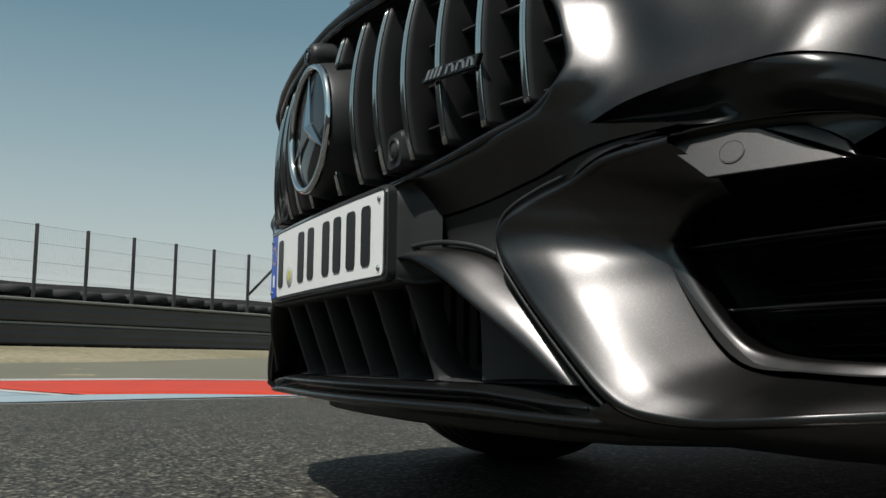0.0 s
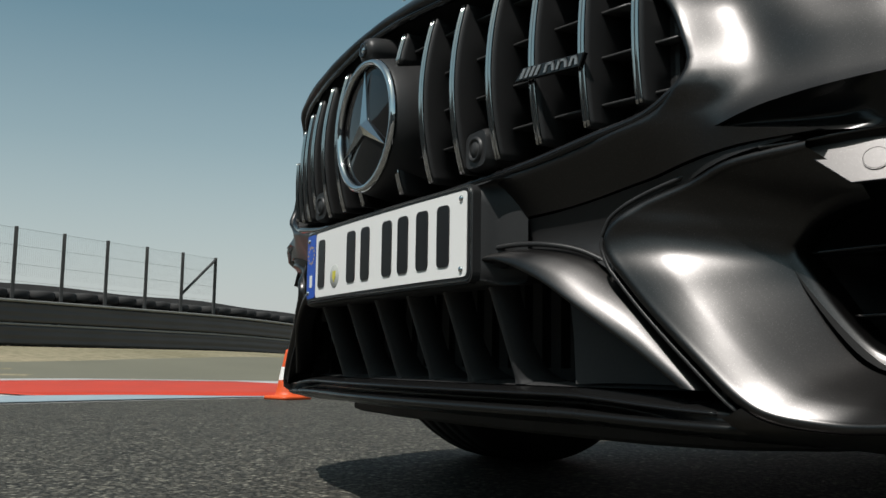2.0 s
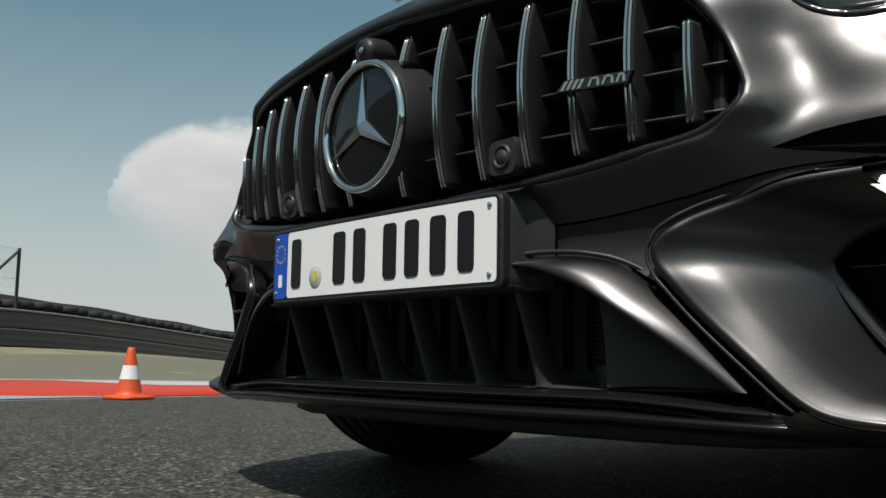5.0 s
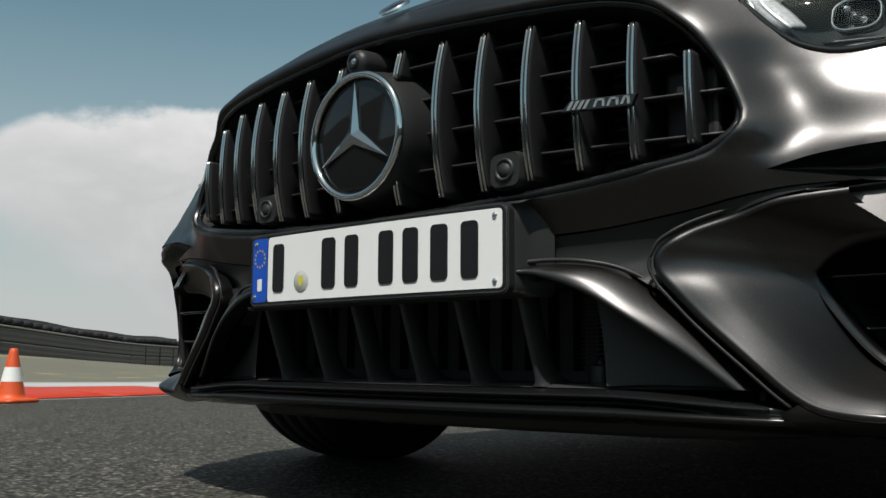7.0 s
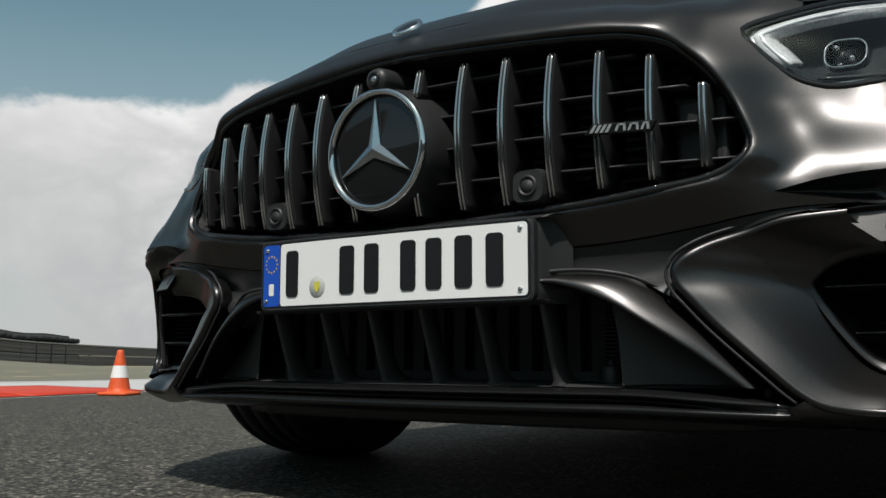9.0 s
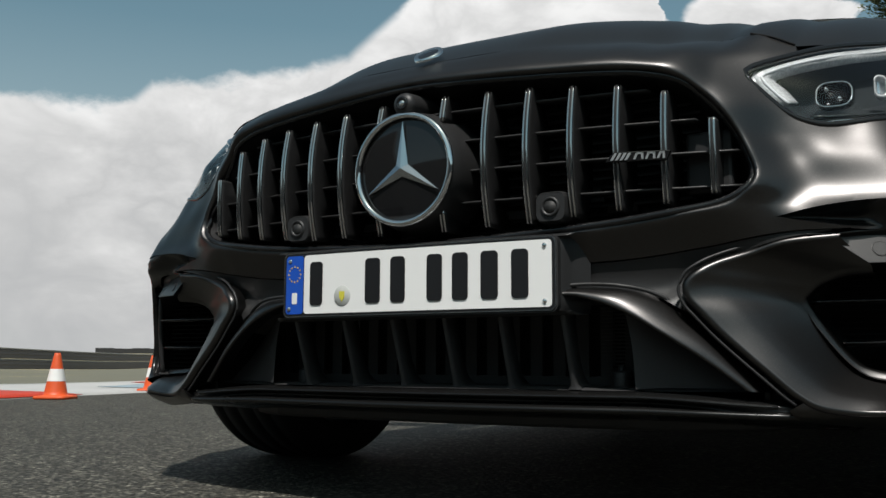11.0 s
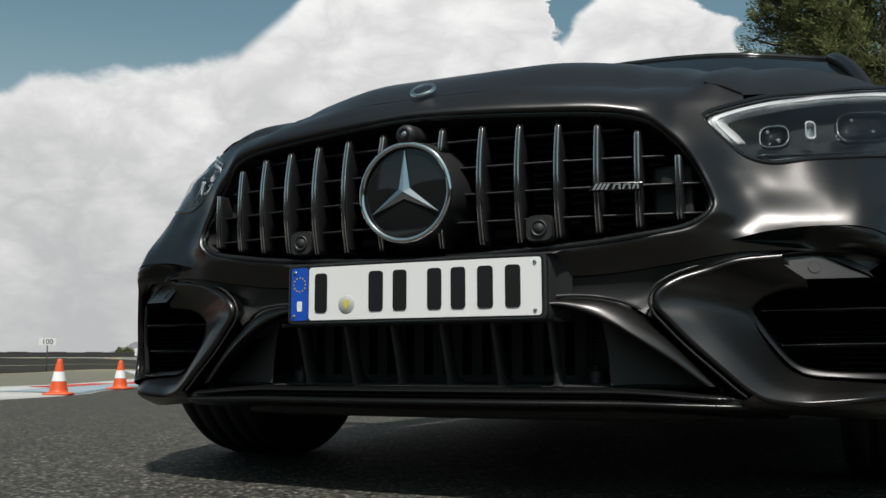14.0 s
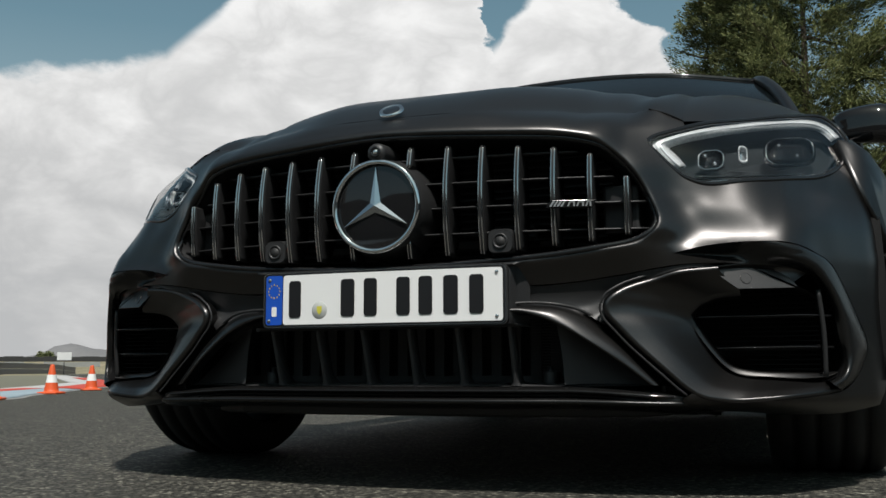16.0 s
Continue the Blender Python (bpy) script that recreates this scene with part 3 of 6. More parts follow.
def text_part(words, size, mat, parent, place):
    cu = bpy.data.curves.new("lettering", "FONT")
    cu.body, cu.size, cu.extrude, cu.align_x, cu.align_y = words, size, 0.003, "CENTER", "CENTER"
    tmp = bpy.data.objects.new("lettering", cu)
    scene.collection.objects.link(tmp)
    me = bpy.data.meshes.new_from_object(tmp.evaluated_get(bpy.context.evaluated_depsgraph_get()))
    bpy.data.objects.remove(tmp)
    ob = new("lettering", me)
    me.materials.clear()
    me.materials.append(mat)
    ob.parent = parent
    ob.matrix_basis = place
    return ob


def distance_board(x, y, words, h, w, tall):
    base = new("distance_board")
    tagged(base, "white trackside board on a thin post" + (" reading 100" if words else ""), "sign", group="trackside boards")
    part("post", tube([(0, 0, 0), (0, 0, h)], 0.035, 8, 4), POST, base)
    rounded(part("board", extrude(rounded_rect(0, h + tall / 2 - 0.05, w, tall, 0.03), -0.06, -0.035), BOARD, base, smooth=False), 0.004)
    if words:
        text_part(words, tall * 0.95, INK, base, pose(0, -0.066, h + tall / 2 - 0.06, 90, 0, 0))
    base.matrix_basis = pose(x, y, ground_z(x, y), 0, 0, math.degrees(math.atan2(y + 1.6, x - 0.75)) - 90)
    return base


distance_board(-42.9, 39.5, "100", 1.58, 0.92, 0.43)
distance_board(-47.5, 52.5, "", 1.05, 0.95, 0.55)


def rock_material(name, base):
    return material(name, base, 0.95, grain=0.25, grain_scale=0.3, spots=0.8, spot_scale=0.02)


def far_hills():
    """Hills on the horizon, with the air's haze mixed into their colours."""
    near, far = rock_material("hill_haze_near", (0.15, 0.148, 0.15)), rock_material("hill_haze", (0.24, 0.245, 0.255))
    for name, dist, a0, a1, base, amp, mat, seed, label in (
            ("hill", 420, 118, 137, 5.0, 15.0, near, 3.0, "hill on the horizon, greyed by haze in its colour"),
            ("hill_range", 900, 80, 150, 6.0, 15.0, far, 8.5, "pale hazy range of hills on the horizon")):
        v, n = [], 90
        for i in range(n):
            f = i / (n - 1)
            a = radians(a0 + (a1 - a0) * f)
            peak = dist * float(np.interp(a0 + (a1 - a0) * f, (122, 127, 129.4, 130.3, 130.9, 131.5, 132.3, 133, 134.5, 137), (0.004, 0.02, 0.0225, 0.0245, 0.0275, 0.030, 0.0255, 0.0185, 0.0125, 0.006))) \
                + 0.8 * noise.noise(Vector((f * 30.0, seed, 0))) if name == "hill" else base + amp * (0.75 * noise.noise(Vector((f * 4.0, seed, 0))) + 0.35 * noise.noise(Vector((f * 13.0, seed, 3))) + 0.45) * math.sin(math.pi * f) ** 0.6
            for r, z in ((1.0, -4.0), (1.02, peak * 0.5), (1.08, peak), (1.2, -4.0)):
                v.append((dist * r * math.cos(a), dist * r * math.sin(a), z))
        ob = part(name, (v, grid_faces(n, 4)), mat)
        tagged(ob, label, "hill", kind="structure")


far_hills()


def far_barrier():
    """Low black barrier across the run-off in the distance, with a pale wall below it."""
    bar = new("far_barrier")
    tagged(bar, "low black barrier far across the run-off", "barrier", kind="structure")
    for name, r, z0, z1, mat in (("black_belt", 152.0, 1.75, 2.45, TYRES), ("pale_wall", 128.0, 0.75, 1.35, CAP)):
        for k in range(16):
            a0, a1 = radians(125.0 + 1.0 * k), radians(126.0 + 1.0 * k)
            if name == "pale_wall" and (k < 5 or k % 5 == 3):
                continue
            pts = [(r * math.cos(a), r * math.sin(a)) for a in (a0, a1)]
            v = [(x * s, y * s, z) for x, y in pts for s in (1.0, 1.004) for z in (ground_z(x, y) - 0.2, ground_z(x, y) + z1 - z0 + 0.04 * math.sin(3 * k))]
            part(name, (v, [(0, 4, 5, 1), (2, 3, 7, 6), (1, 5, 7, 3), (0, 1, 3, 2), (4, 6, 7, 5)]), mat, bar, smooth=False)


far_barrier()


def reflection_walls():
    """Plain unseen walls behind and beside the viewer, added to darken the car's reflections."""
    for name, a, b, tall in (("wall_south", (-48.0, -14.0), (-11.0, -14.0), 8.0), ("wall_south_low", (-11.0, -14.0), (20.0, -14.0), 4.2), ("wall_east", (20.0, -14.0), (20.0, 24.0), 4.2)):
        steps = np.linspace(0, 1, 20)
        out = (0.4, 0.0) if name == "wall_east" else (0.0, -0.4)
        v = [(a[0] + (b[0] - a[0]) * f + out[0] * k, a[1] + (b[1] - a[1]) * f + out[1] * k, z) for f in steps for k, z in ((0, 0.0), (0, tall), (1, tall), (1, 0.0))]
        n = len(v)
        ob = part(name, (v, grid_faces(len(steps), 4, True) + [(0, 1, 2, 3), (n - 1, n - 2, n - 3, n - 4)]), WALL_GREY, smooth=False)
        tagged(ob, "plain grey unseen wall added to darken the car's reflections", "wall", kind="structure")


WALL_GREY = material("unseen_wall_grey", (0.22, 0.215, 0.205), 0.9, grain=0.2, grain_scale=40, spots=0.4, spot_scale=0.8, bump=0.3, bump_scale=20)
reflection_walls()

# ---------------------------------------------------------------- the car
car = new("car")
tagged(car, "satin graphite sports car with a chrome-barred grille on the track", "car")

# plan of the nose: depth against distance from the centre line
_px = np.array([0, 0.1, 0.2, 0.3, 0.45, 0.53, 0.63, 0.72, 0.765, 0.80, 0.85, 0.92, 0.97, 1.0])
_py = np.array([0, 0.0025, 0.010, 0.0225, 0.05, 0.073, 0.103, 0.132, 0.152, 0.186, 0.25, 0.36, 0.48, 0.60])
_fx = np.linspace(0, 1.0, 401)
_fy = np.interp(_fx, _px, _py)
_k = np.exp(-np.linspace(-2, 2, 15) ** 2)
_fy = np.convolve(np.r_[_fy[7:0:-1], _fy, 2 * _fy[-1] - _fy[-2:-9:-1]], _k / _k.sum(), "valid")


# how far the upper flanks lean back, by distance from the centre line (rows) and height (columns)
_lx = np.array([0.40, 0.50, 0.55, 0.62, 0.70, 0.80, 0.87, 0.95, 1.0])
_lz = np.array([0.40, 0.46, 0.52, 0.60, 0.66, 0.72, 0.78, 0.84])
_lean = np.array([
    [0, 0, 0, 0, 0, 0.003, 0.05], [0, 0, 0.002, 0.012, 0.032, 0.058, 0.115], [0, 0.002, 0.014, 0.026, 0.049, 0.076, 0.135],
    [0, 0.005, 0.022, 0.037, 0.067, 0.105, 0.16], [0, 0.004, 0.021, 0.050, 0.108, 0.170, 0.24], [0, 0.004, 0.014, 0.112, 0.160, 0.205, 0.27],
    [0, 0.006, 0.030, 0.118, 0.150, 0.190, 0.25], [0, 0.0, 0.03, 0.08, 0.11, 0.14, 0.18], [0, 0, 0.02, 0.05, 0.08, 0.10, 0.12]])
_lean = np.hstack([_lean, 2 * _lean[:, -1:] - _lean[:, -2:-1]])
_gx, _gz = np.linspace(0.40, 1.0, 61), np.linspace(0.40, 0.84, 89)
_field = np.array([np.interp(_gz, _lz, row) for row in _lean])
_field = np.array([np.interp(_gx, _lx, col) for col in _field.T]).T
for _ in range(10):
    _pad = np.pad(_field, 1, mode="reflect", reflect_type="odd")
    _field = (_pad[:-2, 1:-1] + _pad[2:, 1:-1] + _pad[1:-1, :-2] + _pad[1:-1, 2:] + 2 * _pad[1:-1, 1:-1]) / 6


def flank(a, z):
    u, v = min(59.99, max(0.0, (a - 0.40) * 100)), min(87.99, max(0.0, (z - 0.40) * 200))
    i, j = int(u), int(v)
    u, v = u - i, v - j
    return float((1 - u) * ((1 - v) * _field[i, j] + v * _field[i, j + 1]) + u * ((1 - v) * _field[i + 1, j] + v * _field[i + 1, j + 1]))


def plan(x):
    return float(np.interp(abs(x), _fx, _fy))


def under_cut(z):
    """Share of the recess below the grille, near even in slope."""
    u = min(1.0, max(0.0, (0.478 - z) / 0.098))
    return 0.25 * u * u * (3 - 2 * u) + 0.75 * u * min(1.0, u / 0.12)


# soft hollows and swells between the grille corner and the fender, by distance from the centre line (rows) and height (columns)
_swell_x, _swell_z = np.array([0.52, 0.55, 0.58, 0.61, 0.65, 0.70]), np.array([0.50, 0.525, 0.55, 0.58, 0.61])
_swell = np.array([
    [-0.0067, 0.0002, -0.0061, 0.0003, 0.0075], [-0.0064, -0.0014, 0.0026, 0.0109, 0.0074], [0.0024, 0.0, 0.0082, 0.0003, 0.001],
    [0.0006, 0.0008, -0.0030, 0.0008, 0.003], [-0.0001, -0.0014, -0.0026, 0.0026, 0.0045], [-0.0004, -0.0011, -0.0036, 0.0006, -0.0010]])


def body_y(x, z):
    """Depth of the painted nose at (x, z)."""
    a = abs(x)
    y = plan(a)
    y += 0.045 * under_cut(z) * (1 - step01(0.46, 0.60, a)) * step01(0.34, 0.38, z + 0.3 * max(0, 0.43 - a))
    y += flank(a, z) * step01(0.40, 0.48, a)
    y += (12.0 + 11.0 * step01(0.15, 0.38, a)) * max(0, z - 0.70 + 0.014 * step01(0.33, 0.43, a)) ** 2 * (1 - step01(0.37, 0.55, a))
    y += 13.0 * max(0, 0.19 - z) ** 1.5
    y -= 0.009 * step01(0.46, 0.57, a) * (1 - step01(0.70, 0.86, a)) * (1 - step01(0.215, 0.33, z))
    y -= 0.004 * math.exp(-((a - 0.775) / 0.06) ** 2) * step01(0.36, 0.44, z) * (1 - step01(0.51, 0.61, z))
    if 0.42 < a < 0.80 and 0.478 < z < 0.66:
        y += float(np.exp(-((a - _swell_x) / 0.034) ** 2) @ _swell @ np.exp(-((z - _swell_z) / 0.028) ** 2)) * step01(0.478, 0.505, z) * (1 - step01(0.58, 0.66, z))
    y -= 0.004 * (1 - step01(0.487, 0.53, z)) * step01(0.44, 0.47, z) * step01(0.71, 0.76, a) * (1 - step01(0.79, 0.83, a))
    y += 0.003 * step01(0.486, 0.525, z) * (1 - step01(0.53, 0.62, z)) * step01(0.72, 0.765, a) * (1 - step01(0.785, 0.84, a))
    if a > 0.5 and z > 0.44:
        edge = float(np.interp(a, SLOT_X, SLOT_Z))
        y -= 0.0125 * math.exp(-max(0.0, z - edge) / 0.018) * step01(0.54, 0.61, a) * (1 - step01(0.78, 0.86, a)) * (1 - 0.12 * step01(0.64, 0.73, a)) * max(step01(0.435, 0.475, z), step01(0.70, 0.76, a))
    return y


SLOT_X = (0.5, 0.562, 0.590, 0.620, 0.660, 0.700, 0.750, 0.785, 0.815, 0.842, 0.864)
SLOT_Z = (0.45, 0.4605, 0.467, 0.4735, 0.479, 0.4815, 0.481, 0.475, 0.463, 0.445, 0.402)


def nose(x, z, back=0.0):
    return (x, body_y(x, z) + back, z)


def both(half):
    """The mirrored right-hand outline as a closed loop round the centre line: half runs from centre top to centre bottom."""
    return half + [(-x, z) for x, z in reversed(half) if x > 1e-6]


GRILLE = [(0, 0.7100), (0.083, 0.7070), (0.227, 0.6985), (0.329, 0.6920), (0.388, 0.685), (0.434, 0.672), (0.465, 0.6485), (0.490, 0.620),
          (0.514, 0.581), (0.531, 0.541), (0.534, 0.520), (0.521, 0.500), (0.486, 0.484), (0.423, 0.473), (0.325, 0.461), (0.224, 0.454),
          (0.126, 0.4485), (0, 0.446)]
LAMP = [(0.517, 0.689), (0.538, 0.656), (0.570, 0.622), (0.592, 0.608), (0.625, 0.599), (0.675, 0.604), (0.735, 0.614), (0.778, 0.625), (0.835, 0.642),
        (0.872, 0.670), (0.891, 0.706), (0.900, 0.738), (0.887, 0.774), (0.861, 0.801), (0.835, 0.808), (0.786, 0.795), (0.673, 0.760), (0.572, 0.718)]
# outline of the framed side intake: the outer edge of the painted blade, the opening edge inside it, then the black slot above
BLADE_OUT = [(0.640, 0.4370), (0.570, 0.4305), (0.522, 0.4165), (0.478, 0.402), (0.453, 0.388), (0.437, 0.373), (0.4345, 0.358), (0.440, 0.344), (0.455, 0.326),
             (0.487, 0.2905), (0.540, 0.241), (0.580, 0.205), (0.612, 0.188), (0.660, 0.1815), (0.710, 0.184), (0.758, 0.1885), (0.808, 0.194), (0.850, 0.202)]
BLADE_IN = [(0.676, 0.141, 0.391), (0.645, 0.146, 0.389), (0.618, 0.149, 0.383), (0.598, 0.150, 0.374), (0.586, 0.149, 0.364), (0.579, 0.149, 0.356), (0.5765, 0.149, 0.350),
            (0.577, 0.151, 0.343), (0.581, 0.154, 0.332), (0.594, 0.162, 0.309), (0.617, 0.171, 0.273), (0.640, 0.179, 0.247), (0.662, 0.185, 0.236), (0.695, 0.193, 0.230),
            (0.735, 0.204, 0.2275), (0.775, 0.222, 0.2265), (0.815, 0.250, 0.226), (0.850, 0.285, 0.230)]
BLADE_END = [(0.873, 0.220), (0.891, 0.247), (0.902, 0.275)]
SLOT_TOP = [(0.905, 0.291), (0.900, 0.312), (0.886, 0.348), (0.864, 0.402), (0.842, 0.445), (0.815, 0.463), (0.785, 0.475), (0.750, 0.481), (0.700, 0.4815),
            (0.660, 0.479), (0.620, 0.4735), (0.590, 0.467), (0.562, 0.4605)]
SLOT_LOW = [(0.562, 0.4605), (0.600, 0.4525), (0.655, 0.4425)]


def blade_edge(x, z):
    """A point of the blade's outer edge: it stands proud of the recess round its tip."""
    upper = step01(0.30, 0.345, z)
    return (x, body_y(x, z) * (1 - upper) + upper * (plan(x) + 0.003 + (body_y(x, z) - plan(x)) * step01(0.44, 0.56, x)), z)


def smooth2(points, n, closed=False):
    return [tuple(p) for p in spline(points, n, closed)]


def front_skin():
    """The painted nose round the grille, between the lamps and down to the crease over the number plate."""
    hood_line = [(0.578, 0.7405), (0.545, 0.757), (0.511, 0.772), (0.45, 0.770), (0.3, 0.766), (0.15, 0.765)]
    low = [(0.258, 0.405), (0.365, 0.4105), (0.466, 0.4235), (0.520, 0.4325), (0.580, 0.440), (0.652, 0.4418)]
    lamp_low = smooth2(LAMP[:12], 48)
    side = [(0.908, 0.734), (0.924, 0.722), (0.938, 0.704), (0.950, 0.675), (0.956, 0.62), (0.957, 0.523), (0.950, 0.40), (0.946, 0.304), (0.941, 0.22), (0.925, 0.172)]
    under = smooth2([(0.925, 0.172), (0.895, 0.165), (0.837, 0.157), (0.74, 0.160), (0.66, 0.166), (0.575, 0.174)], 24)
    blade_low = smooth2(BLADE_OUT[11:] + BLADE_END, 40)
    slot = smooth2(SLOT_TOP, 50)
    half = list(reversed(smooth2(hood_line, 30))) + [(0.582, 0.7255), (0.572, 0.7192), (0.545, 0.7055)] + lamp_low + smooth2(side, 24)[:-1] + under \
        + [(0.571, 0.190)] + blade_low[1:] + slot + smooth2(SLOT_LOW, 14)[1:] + list(reversed(smooth2(low, 30)))
    half = [(0, 0.765)] + half + [(0, 0.405)]
    hole = smooth2([(-x, z) for x, z in reversed(GRILLE[1:-1])] + GRILLE, 260, True)
    loop = np.array(hole)

    def lift(x, z):
        d = float(np.min(np.hypot(loop[:, 0] - x, loop[:, 1] - z)))
        wide = step01(0.40, 0.54, abs(x))
        lip = -(0.0085 + 0.012 * wide) * math.exp(-((d - 0.010 + 0.004 * wide) / (0.016 + 0.025 * wide)) ** 2)
        turn_in = 0.010 * max(0.0, 1 - d / 0.006)
        return (x, body_y(x, z) + lip * (0.35 + 0.65 * step01(0.47, 0.60, z)) + turn_in, z)
    ob = part("bumper_skin", sheet(both(half), [hole], lift, 0.0068, 0.022, (0.0025, 0.005, 0.0085, 0.0125, 0.017, 0.0225, 0.0285)), PAINT, car, "satin graphite painted nose")
    return ob


front_skin()


def hood_z0(x):
    return float(np.interp(abs(x), [0, 0.15, 0.3, 0.45, 0.511, 0.545, 0.579, 0.62, 0.673, 0.786, 0.835, 0.861, 0.887, 0.9], [0.765, 0.765, 0.766, 0.770, 0.772, 0.757, 0.7405, 0.747, 0.7645, 0.799, 0.812, 0.806, 0.778, 0.742]))


def hood():
    """Clamshell bonnet with two power domes, running back to the screen."""
    xs = np.concatenate([np.linspace(0, 0.5, 36), np.linspace(0.51, 0.9, 40)])
    us = np.concatenate([np.linspace(0, 0.12, 14), np.linspace(0.14, 0.5, 16), np.linspace(0.55, 1.3, 14)])
    rows = []
    wide = np.linspace(0, 0.9, 91)
    rises = np.interp(wide, [0, 0.12, 0.23, 0.30, 0.37, 0.46, 0.55, 0.63, 0.73, 0.79, 0.84, 0.9], [0.182, 0.184, 0.190, 0.185, 0.176, 0.165, 0.173, 0.198, 0.172, 0.12, 0.06, 0.04])
    rises = np.convolve(np.pad(rises, 6, mode="edge"), np.ones(13) / 13, "valid")
    for u in us:
        row = []
        for x in xs:
            z0 = hood_z0(x)
            y0 = body_y(x, z0) + (0.004 if x > 0.56 else 0)
            y = y0 + u * (1.34 - y0) / 1.3
            rise = float(np.interp(x, wide, rises))
            d = y - y0
            h = rise * (1 - math.exp(-d / 0.25)) + 0.022 * d * step01(0, 0.5, d)
            lean = (body_y(x, z0) - body_y(x, z0 - 0.006)) / 0.006
            start = min(2.2, max(0.4, 1 / max(lean, 0.1)))
            h += (start - rise / 0.25) * d * math.exp(-d / 0.04) * (1 - step01(0.38, 0.56, x))
            h -= 0.014 * math.exp(-((x - 0.505) / 0.035) ** 2) * step01(0.02, 0.20, d)
            row.append((x, y, z0 + h))
        rows.append(row)
    n = len(xs)
    right = [p for row in rows for p in row], grid_faces(len(us), n)
    ob = part("hood", join(right, flip(right)), PAINT, car, "bonnet with two long power domes")
    weld(ob)
    solid(ob, 0.0015)
    split = ob.modifiers.new("crisp_border", "EDGE_SPLIT")
    split.split_angle = radians(50)
    # shut line from the lamp across the wing
    line = [(0.511, body_y(0.511, 0.772) - 0.0015, 0.7725), (0.545, body_y(0.545, 0.757) - 0.0015, 0.7575), (0.578, body_y(0.578, 0.7405) - 0.0015, 0.741)]
    both_lines = tube(line, 0.0016, 6, 12)
    for piece in (both_lines, flip(both_lines)):
        part("shut_line", piece, VOID, car)


def weld(ob):
    bm = bmesh.new()
    bm.from_mesh(ob.data)
    bmesh.ops.remove_doubles(bm, verts=bm.verts, dist=0.0004)
    bmesh.ops.recalc_face_normals(bm, faces=bm.faces)
    bm.to_mesh(ob.data)
    bm.free()


hood()


def rear_body():
    """Wings, doors, roof and tail behind the nose."""
    ys = [0.47, 0.6, 0.8, 1.0, 1.34, 1.8, 2.4, 3.0, 3.4, 3.75]
    top = {0.47: (0.90, 0.725), 0.6: (0.90, 0.750), 0.8: (0.90, 0.778), 1.0: (0.90, 0.790), 1.34: (0.898, 0.80), 1.8: (0.885, 0.90), 2.4: (0.89, 0.90), 3.0: (0.92, 0.93), 3.4: (0.90, 0.92), 3.75: (0.80, 0.86)}

    def lift(y, z):
        tx = float(np.interp(y, ys, [top[k][0] for k in ys]))
        tz = float(np.interp(y, ys, [top[k][1] for k in ys]))
        f = max(0.0, min(1.0, (tz - z) / 0.20))
        bulge = 0.985 + 0.012 * math.exp(-((y - 0.8) / 0.35) ** 2) + 0.02 * math.exp(-((y - 3.3) / 0.5) ** 2) - 0.03 * step01(3.3, 3.8, y)
        x = tx + (bulge - tx) * math.sin(f * math.pi / 2) ** 0.8 - 0.03 * step01(0.5, 0.15, z)
        if y < 0.75:
            near = np.linspace(0.86, 1.0, 57)
            deep = np.array([body_y(q, z) for q in near])
            x = min(x, float(np.interp(y, np.maximum.accumulate(deep), near)) - 0.0007)
        return (x, y, z)

    def arch(cy, r):
        return [(cy + r * math.cos(a), 0.345 + r * math.sin(a)) for a in np.linspace(math.pi, 0, 22)]
    upper = [(y, top[y][1]) for y in reversed(ys)]
    low = [(0.47, 0.20)] + [p for p in arch(0.80, 0.375) if p[1] > 0.2] + [(1.22, 0.17), (2.1, 0.16), (3.0, 0.17)] \
        + [p for p in arch(3.40, 0.385) if p[1] > 0.2 and p[0] < 3.74] + [(3.75, 0.5)]
    low = [p for p in low if p[0] >= 0.42]
    low[0] = (0.435, 0.25)
    right = sheet(low + upper, [], lift, 0.045)
    right = right[0], [tuple(reversed(f)) for f in right[1]]
    for piece, label in ((right, "painted wing and door"), (flip(right), "painted wing and door")):
        solid(part("side_panel", piece, PAINT, car, label), 0.02)
    # cabin
    post = [(0.83, 1.36, 0.93), (0.80, 1.58, 1.094), (0.745, 1.82, 1.252), (0.685, 2.05, 1.348), (0.67, 2.4, 1.365)]
    screen = loft([[(-0.80, 1.37, 0.93), (-0.4, 1.27, 0.970), (0, 1.24, 0.981), (0.4, 1.27, 0.970), (0.80, 1.37, 0.93)],
                   [(-0.77, 1.67, 1.150), (-0.38, 1.58, 1.184), (0, 1.55, 1.196), (0.38, 1.58, 1.184), (0.77, 1.67, 1.150)],
                   [(-0.68, 2.00, 1.337), (-0.35, 1.93, 1.376), (0, 1.91, 1.388), (0.35, 1.93, 1.376), (0.68, 2.00, 1.337)]], 25, 12)
    ob = part("windscreen", screen, SCREEN, car, "tinted curved windscreen")
    ob.visible_shadow = False
    roof_sheet = loft([[(-0.69, 1.99, 1.342), (-0.35, 1.92, 1.382), (0, 1.90, 1.393), (0.35, 1.92, 1.382), (0.69, 1.99, 1.342)],
                       [(-0.66, 2.4, 1.365), (-0.33, 2.4, 1.405), (0, 2.4, 1.414), (0.33, 2.4, 1.405), (0.66, 2.4, 1.365)],
                       [(-0.6, 2.9, 1.235), (-0.3, 2.9, 1.286), (0, 2.9, 1.297), (0.3, 2.9, 1.286), (0.6, 2.9, 1.235)],
                       [(-0.62, 3.5, 0.986), (-0.3, 3.55, 1.032), (0, 3.56, 1.043), (0.3, 3.55, 1.032), (0.62, 3.5, 0.986)]], 21, 22)
